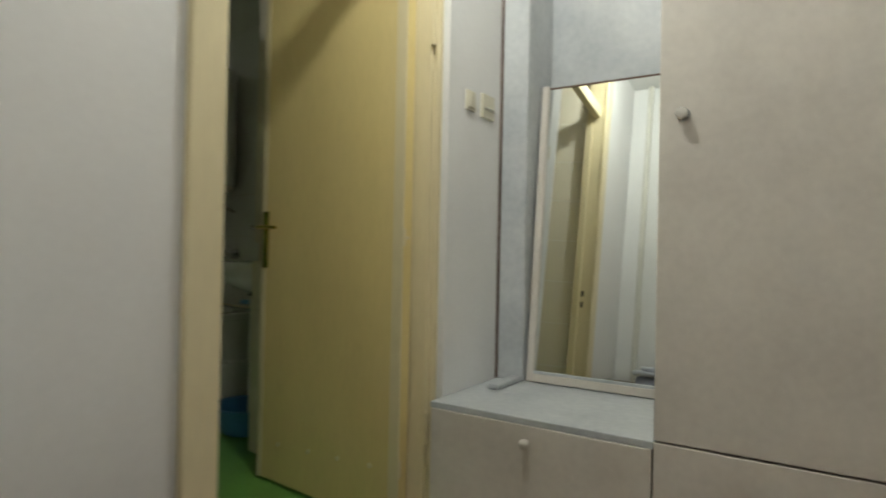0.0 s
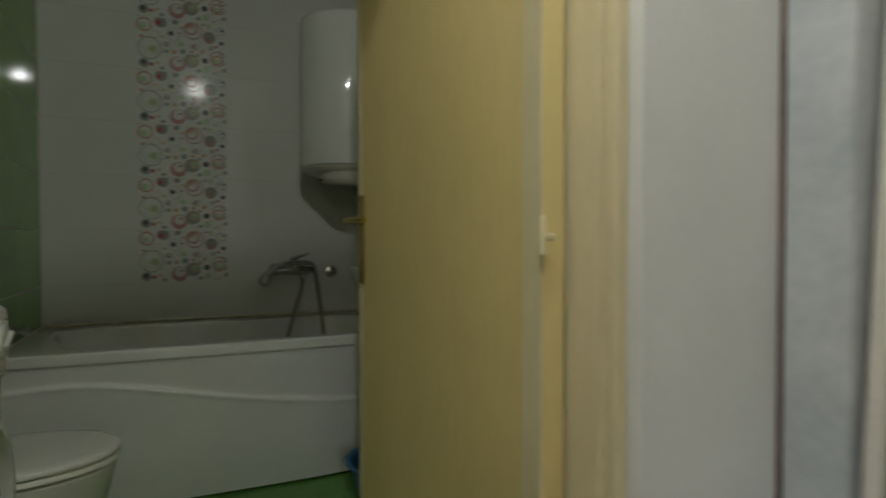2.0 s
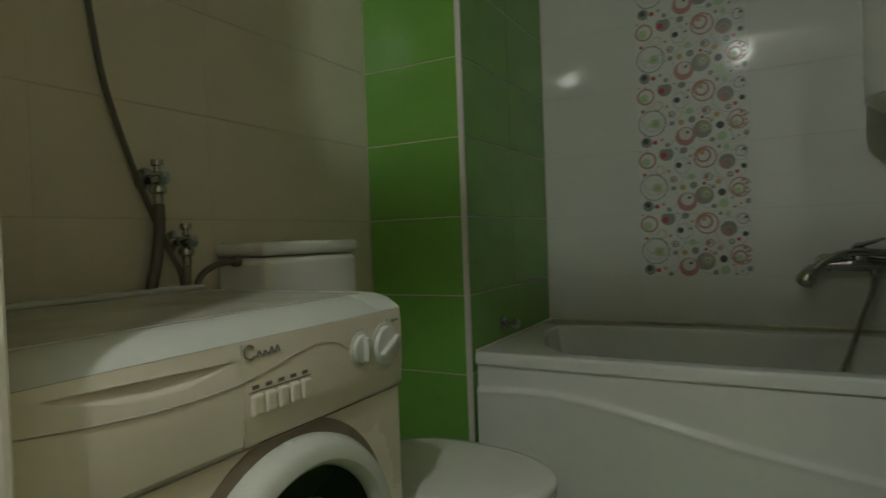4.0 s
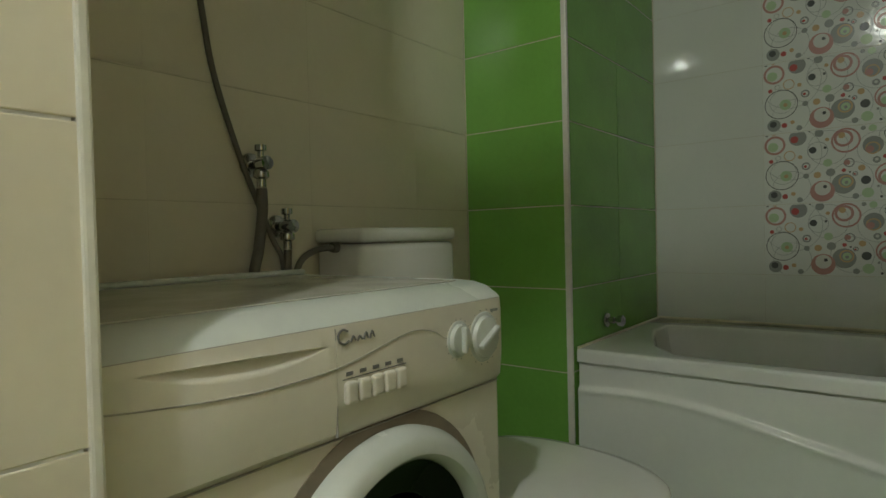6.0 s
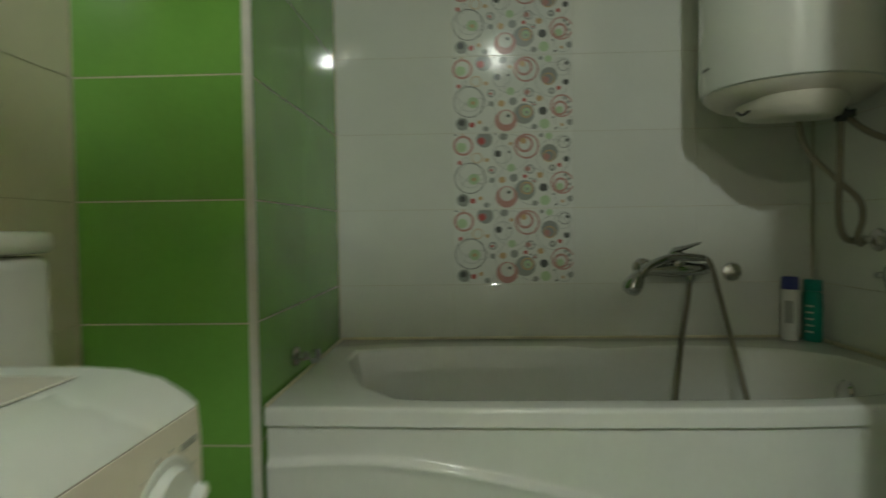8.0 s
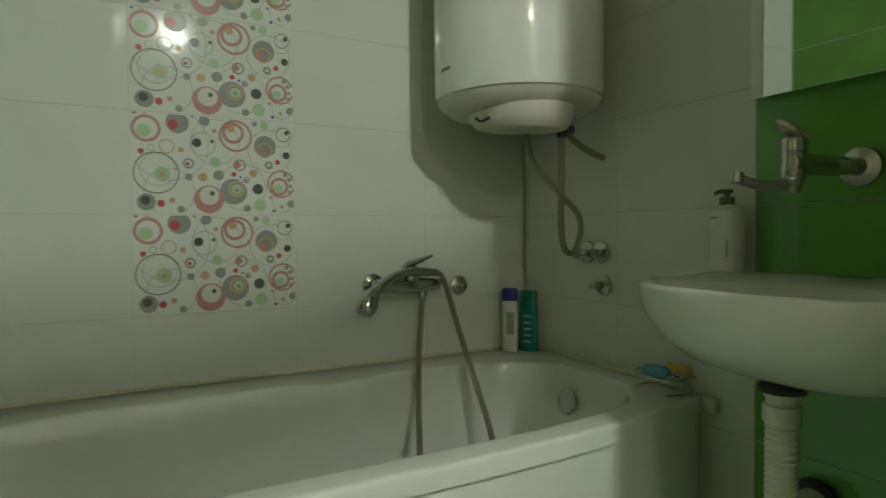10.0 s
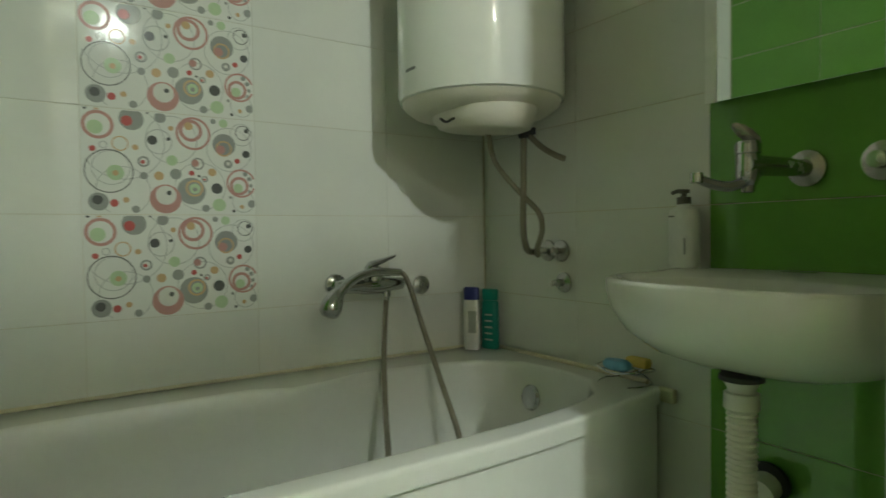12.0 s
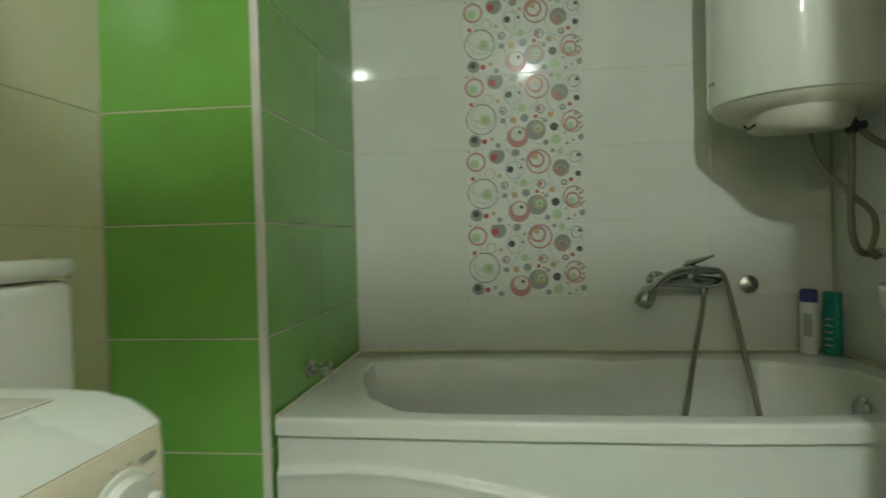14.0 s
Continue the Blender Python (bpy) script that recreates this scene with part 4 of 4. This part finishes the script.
# things seen in the mirror
bx = thing("storage_box", "grey-blue plastic box with pale lid in the hall", "box", (*H(.375, -1.33), 0), turn=TURN_H)
part("box", box(-.175, .175, -.13, .13, 0, .515, .03, 3), BINM, bx, smooth=50)
part("lid", box(-.190, .190, -.145, .145, .516, .545, .012, 3), LIDM, bx, "pale lid", 50)
part("lid_top", box(-.150, .150, -.105, .105, .5455, .575, .018, 3), LIDM, bx, "raised lid top", 50)
cb = thing("cardboard_box", "brown cardboard box on the hall floor", "box", (*H(.095, -1.36), 0), turn=TURN_H)
part("carton", box(-.085, .085, -.12, .12, 0, .47, .004), CARD, cb)
part("flap_gap", box(-.083, .083, -.004, .004, .4702, .4714), SEAM, cb)
cl = thing("straw_brush", "straw brush hanging on the white hall wall", "brush", (*H(.365, -1.519), .31), turn=TURN_H)
part("head", rings([[(w * math.cos(t), .022 + .018 * math.sin(t), z) for t in np.linspace(0, 2 * math.pi, 21)[:-1]] for w, z in ((.032, .90), (.052, .95), (.085, 1.03), (.094, 1.10), (.075, 1.125))]), WICKER, cl, "golden straw head", 60)
part("handle", rod((0, .02, .70), (0, .02, .90), .012), WICKER, cl)
part("band", rod((0, .02, .84), (0, .02, .86), .02), SEAM, cl)
part("band", rod((.02, .02, .76), (-.03, .02, .76), .008), SEAM, cl)
cd = thing("wall_conduit", "white conduit with hanging cable in the hall corner", "pipe", (*H(.125, -1.495), 0), turn=TURN_H)
part("conduit", rod((0, 0, 0), (0, 0, 2.5), .018), TRIM, cd)
part("cable", tube([(.02, .02, 1.02), (.03, .035, .9), (.02, .03, .7), (-.01, .02, .55)], .004, 8), PVC, cd)
# ceiling lamp
lamp = thing("ceiling_lamp", "small bare lit bulb hanging from the hall ceiling", "lamp", LAMP)
part("globe", lathe((0, 0, -.032), (0, 0, 1), [(0.0, 0)] + [(.032 * math.sin(a), .032 - .032 * math.cos(a)) for a in np.linspace(.2, math.pi - .25, 14)] + [(0, .064)], 28), BULB, lamp, "glowing bulb", 60)
part("stem", rod((0, 0, .033), (0, 0, CEIL_Z - LAMP[2] - .02), .010), TRIM, lamp)
part("rose", lathe((0, 0, CEIL_Z - LAMP[2]), (0, 0, -1), [(.05, 0), (.05, .012), (.02, .022), (0, .022)], 24), TRIM, lamp)

# unseen lamp, added to brighten the closet and hall walls; its place is assumed
lamp = thing("ceiling_lamp", "unseen globe lamp added as fill light for the hall", "lamp", (*H(1.9, -1.75), 2.36))
part("globe", lathe((0, 0, -.08), (0, 0, 1), [(0.0, 0)] + [(.08 * math.sin(a), .08 - .08 * math.cos(a)) for a in np.linspace(.15, math.pi - .25, 16)] + [(0, .16)], 32), OPAL, lamp, "glowing globe of the added fill lamp", 60)
part("stem", rod((0, 0, .081), (0, 0, CEIL_Z - 2.36), .012), TRIM, lamp)

# ---------------------------------------------------------------- tiles
_tiles = {}
GAP = .0018


def tile_mesh(w, h, material):
    """A slab with softened front edges; its front face lies in its own z = 0."""
    key = (round(w, 4), round(h, 4), material.name)
    if key not in _tiles:
        e, t = .0013, .006
        a, b = w / 2, h / 2
        lo = [(-a, -b, -t), (a, -b, -t), (a, b, -t), (-a, b, -t)]
        md = [(x, y, -.0004) for x, y, _ in lo]
        hi = [(-a + e, -b + e, 0), (a - e, -b + e, 0), (a - e, b - e, 0), (-a + e, b - e, 0)]
        bm = rings([lo, md, hi], cap0=False)
        me = bpy.data.meshes.new("tile")
        bm.to_mesh(me)
        bm.free()
        me.materials.append(material)
        _tiles[key] = me
    return _tiles[key]


def tile_wall(parent, origin, right, cols, material, rows=10, z0=0.0, choose=None, name="tile", sink=.0022, gap=GAP, side=None):
    """Courses of tiles on an upright plane; right: the level direction along which the columns run; cols: edges along it."""
    r = Vector(right).normalized()
    up = Vector((0, 0, 1))
    nrm = r.cross(up)
    out = []
    for k in range(rows):
        for a, b in zip(cols, cols[1:]):
            m = choose(k, (a + b) / 2) if choose else material
            if m is None or b - a < .01:
                continue
            w, h = b - a - (gap * .6 if side is None else side), .25 - gap
            c = Vector(origin) + r * ((a + b) / 2) + up * (z0 + k * .25 + .125) - nrm * sink
            ob = new(name, tile_mesh(w, h, m))
            rot = Matrix((r, up, nrm)).transposed().to_4x4()
            wob = pose(0, 0, 0, random.uniform(-.05, .05), random.uniform(-.05, .05), 0)
            ob.parent = parent
            ob.matrix_basis = Matrix.Translation(c) @ rot @ wob
            out.append((ob, k, (a + b) / 2))
    return out


D0, D1 = .383, .779
back = tile_wall(wall_back, (0, 0, 0), (0, 1, 0), [0, D0, D1, D1 + .396, 1.542], TILE_W, gap=.0012, choose=lambda k, c: TILE_D if D0 < c < D1 and k > 2 else TILE_W)
tile_wall(wall_column, (X_COL, Y_LEFT, 0), (0, 1, 0), [0, .365], TILE_G, sink=.0030, gap=.0034)
tile_wall(wall_column, (X_COL, 0, 0), (-1, 0, 0), [0, .396, X_COL], TILE_G, sink=.0030, gap=.0030)
tile_wall(wall_left, (2.188, Y_LEFT, 0), (-1, 0, 0), [0, .35, .748, 1.146, 2.188 - X_COL], TILE_I, gap=.0022, side=.0001)
tile_wall(wall_sink, (0, Y_SINK, 0), (1, 0, 0), [0, .02, .416, .818, 1.20, 1.303], TILE_W, choose=lambda k, c: TILE_G if c > .82 else TILE_W)
tile_wall(wall_door_a, (2.446, PY, 0), (-1, 0, 0), [0, .256], TILE_I, z0=.011, gap=.003)
tile_wall(wall_door_a, (PX, Y_LEFT, 0), (0, 1, 0), [0, .26, PY - Y_LEFT], TILE_I)
tile_wall(wall_box, (1.303, 1.153, 0), (1, 0, 0), [0, .045, .42, .757], TILE_I)
part("cover_panel", box(1.297, 2.05, 1.128, 1.1515, 0.01, .869, .004), BOARD_I, wall_box, "plain ivory cover panel")
part("cover_panel", box(1.303, 2.05, 1.132, 1.1515, .952, 2.49, .004), BOARD_I, wall_box, "plain ivory cover panel")
tile_wall(wall_box, (1.303, Y_SINK, 0), (0, -1, 0), [0, .390], TILE_I)
# white corner strips on the green shaft and the pier
for nm, x, y, r in (("corner_trim", X_COL, 0.0, .011), ("corner_trim", PX, PY, .003)):
    tagged(part(nm, box(x - .010, x + r * .35, y - .010, y + r * .35, .0, CEIL_Z, .003), TRIM, None), "white plastic tile corner strip", "trim", kind="structure")
tagged(part("corner_trim", box(X_COL - .001, X_COL + .0035, -.013, .001, 0, CEIL_Z, .001), TRIM, None), "white plastic tile corner strip", "trim", kind="structure")

# ---------------------------------------------------------------- printed circles on the patterned tiles (millimetres from a tile's middle)
motif = {}
laid = []


def ring(u, v, r, wide, m):
    level = 1 + max([k for p, q, w, k in laid if math.hypot(u - p, v - q) < r + w], default=0) if m is not P_LINE else 0
    laid.append((u, v, r, level))
    z = .00025 + level * .00012
    n = 36 if r > 12 else 20
    quads = motif.setdefault(m, [])
    for i in range(n):
        a, b = 2 * math.pi * i / n, 2 * math.pi * (i + 1) / n
        q4 = [(u + k * math.cos(t), v + k * math.sin(t)) for k, t in ((r, a), (r, b), (max(r - wide, 0), b), (max(r - wide, 0), a))]
        if wide > r * .9:
            q4 = [(max(-195, min(195, p[0])), max(-122, min(122, p[1]))) for p in q4]
        if all(abs(p[0]) < 196 and abs(p[1]) < 123 for p in q4):
            quads.append([(p[0] / 1000, p[1] / 1000, z) for p in q4])


def dot(u, v, r, m):
    ring(u, v, r, r * .999, m)


def circle_line(u, v, r, wide, m):
    ring(u, v, r, wide, m)


circle_line(-111, 49, 90.9, 1.6, P_LINE)
circle_line(-4, 60, 58.6, 1.6, P_LINE)
circle_line(-34, 53, 30.3, 2.0, P_LINE)
circle_line(133, 44, 56.6, 1.6, P_LINE)
circle_line(-112, -69, 58.6, 1.6, P_LINE)
circle_line(61, -53, 60.6, 1.6, P_LINE)
circle_line(166, -90, 28.3, 1.6, P_LINE)
circle_line(164, 85, 29.1, 1.6, P_LINE)
ring(-162, 84, 33.1, 7.3, P_RED)
dot(-168, 78, 16.2, P_GREEN)
dot(-92, 103, 26.7, P_GREY)
dot(-102, 98, 12.1, P_STRONG)
dot(-29, 112, 12.9, P_GREY)
ring(46, 79, 41.2, 5.7, P_RED)
ring(40, 86, 27.5, 8.1, P_RED)
dot(35, 97, 10.1, P_OCHRE)
dot(120, 56, 28.3, P_GREY)
ring(119, 46, 20.2, 4.0, P_OCHRE)
dot(111, 43, 11.3, P_RED)
dot(119, 111, 10.9, P_GREEN)
dot(94, 114, 6.9, P_GREY)
ring(168, 90, 19.4, 2.0, P_DARK)
dot(177, 96, 6.1, P_DARK)
dot(175, 35, 9.7, P_DARK)
dot(152, 16, 6.9, P_STRONG)
dot(129, 7, 10.9, P_GREY)
dot(129, 8, 4.8, P_PALE)
ring(161, -42, 37.2, 4.8, P_RED)
ring(156, -49, 24.2, 7.3, P_RED)
dot(153, -55, 12.1, P_GREEN)
dot(172, -17, 6.1, P_GREY)
dot(182, -30, 5.7, P_GREY)
dot(186, -47, 4.8, P_GREY)
dot(182, -62, 3.6, P_GREY)
dot(89, -16, 10.1, P_OCHRE)
dot(100, -57, 13.7, P_DARK)
dot(39, -65, 33.5, P_GREY)
ring(46, -58, 21.0, 4.8, P_OCHRE)
dot(47, -59, 12.9, P_GREEN)
dot(47, -61, 5.3, P_GREY)
dot(-21, -86, 35.6, P_RED)
dot(-20, -77, 23.4, P_PALE)
ring(-17, -70, 17.0, 3.2, P_LINE)
dot(-13, -71, 5.7, P_DARK)
dot(3, -24, 13.3, P_GREY)
dot(-35, -30, 10.9, P_OCHRE)
dot(-68, -31, 8.9, P_GREY)
ring(-141, -23, 51.3, 2.4, P_DARK)
ring(-137, -15, 40.4, 1.6, P_LINE)
dot(-128, -26, 18.2, P_GREEN)
dot(-128, -27, 6.5, P_OCHRE)
dot(-164, -95, 21.0, P_GREY)
dot(-166, -91, 10.9, P_DARK)
dot(-132, -98, 8.9, P_STRONG)
dot(-107, -90, 6.9, P_OCHRE)
dot(-87, -112, 8.9, P_GREY)
dot(-174, 28, 6.9, P_STRONG)
ring(-152, 38, 8.9, 2.0, P_LINE)
ring(-117, 43, 17.8, 2.8, P_OCHRE)
dot(-85, 36, 6.9, P_OCHRE)
ring(-68, 3, 13.3, 4.8, P_GREY)
dot(-70, 2, 4.8, P_STRONG)
dot(-48, 56, 11.3, P_DARK)
dot(-5, 9, 12.9, P_GREEN)
dot(-12, 61, 4.4, P_DARK)
dot(-6, 88, 6.1, P_OCHRE)
ring(55, 4, 15.4, 4.0, P_GREY)
dot(49, 5, 8.9, P_RED)
dot(40, -20, 6.5, P_STRONG)
dot(57, -27, 3.2, P_DARK)
ring(71, -34, 8.1, 3.2, P_GREY)
dot(70, -35, 3.2, P_STRONG)
dot(72, -108, 9.3, P_GREY)
dot(105, -99, 16.2, P_GREEN)
dot(141, -114, 4.0, P_DARK)
dot(187, -95, 10.1, P_GREY)
dot(162, -103, 5.3, P_OCHRE)
dot(133, -79, 4.0, P_GREY)
dot(-187, 121, 4.0, P_DARK)
dot(-164, 124, 6.1, P_OCHRE)
dot(-57, 122, 3.6, P_DARK)

me = bpy.data.meshes.new("printed_pattern")
verts, faces, slots = [], [], []
for k, (m, quads) in enumerate(motif.items()):
    me.materials.append(m)
    for q4 in quads:
        faces.append(tuple(range(len(verts), len(verts) + 4)))
        verts += q4
        slots.append(k)
me.from_pydata(verts, [], faces)
for poly, k in zip(me.polygons, slots):
    poly.material_index = k
for ob, k, c in back:
    if D0 < c < D1 and k > 2:
        pp = new("printed_pattern", me)
        pp.parent = ob
        pp["label"] = "print of red, grey and green circles"
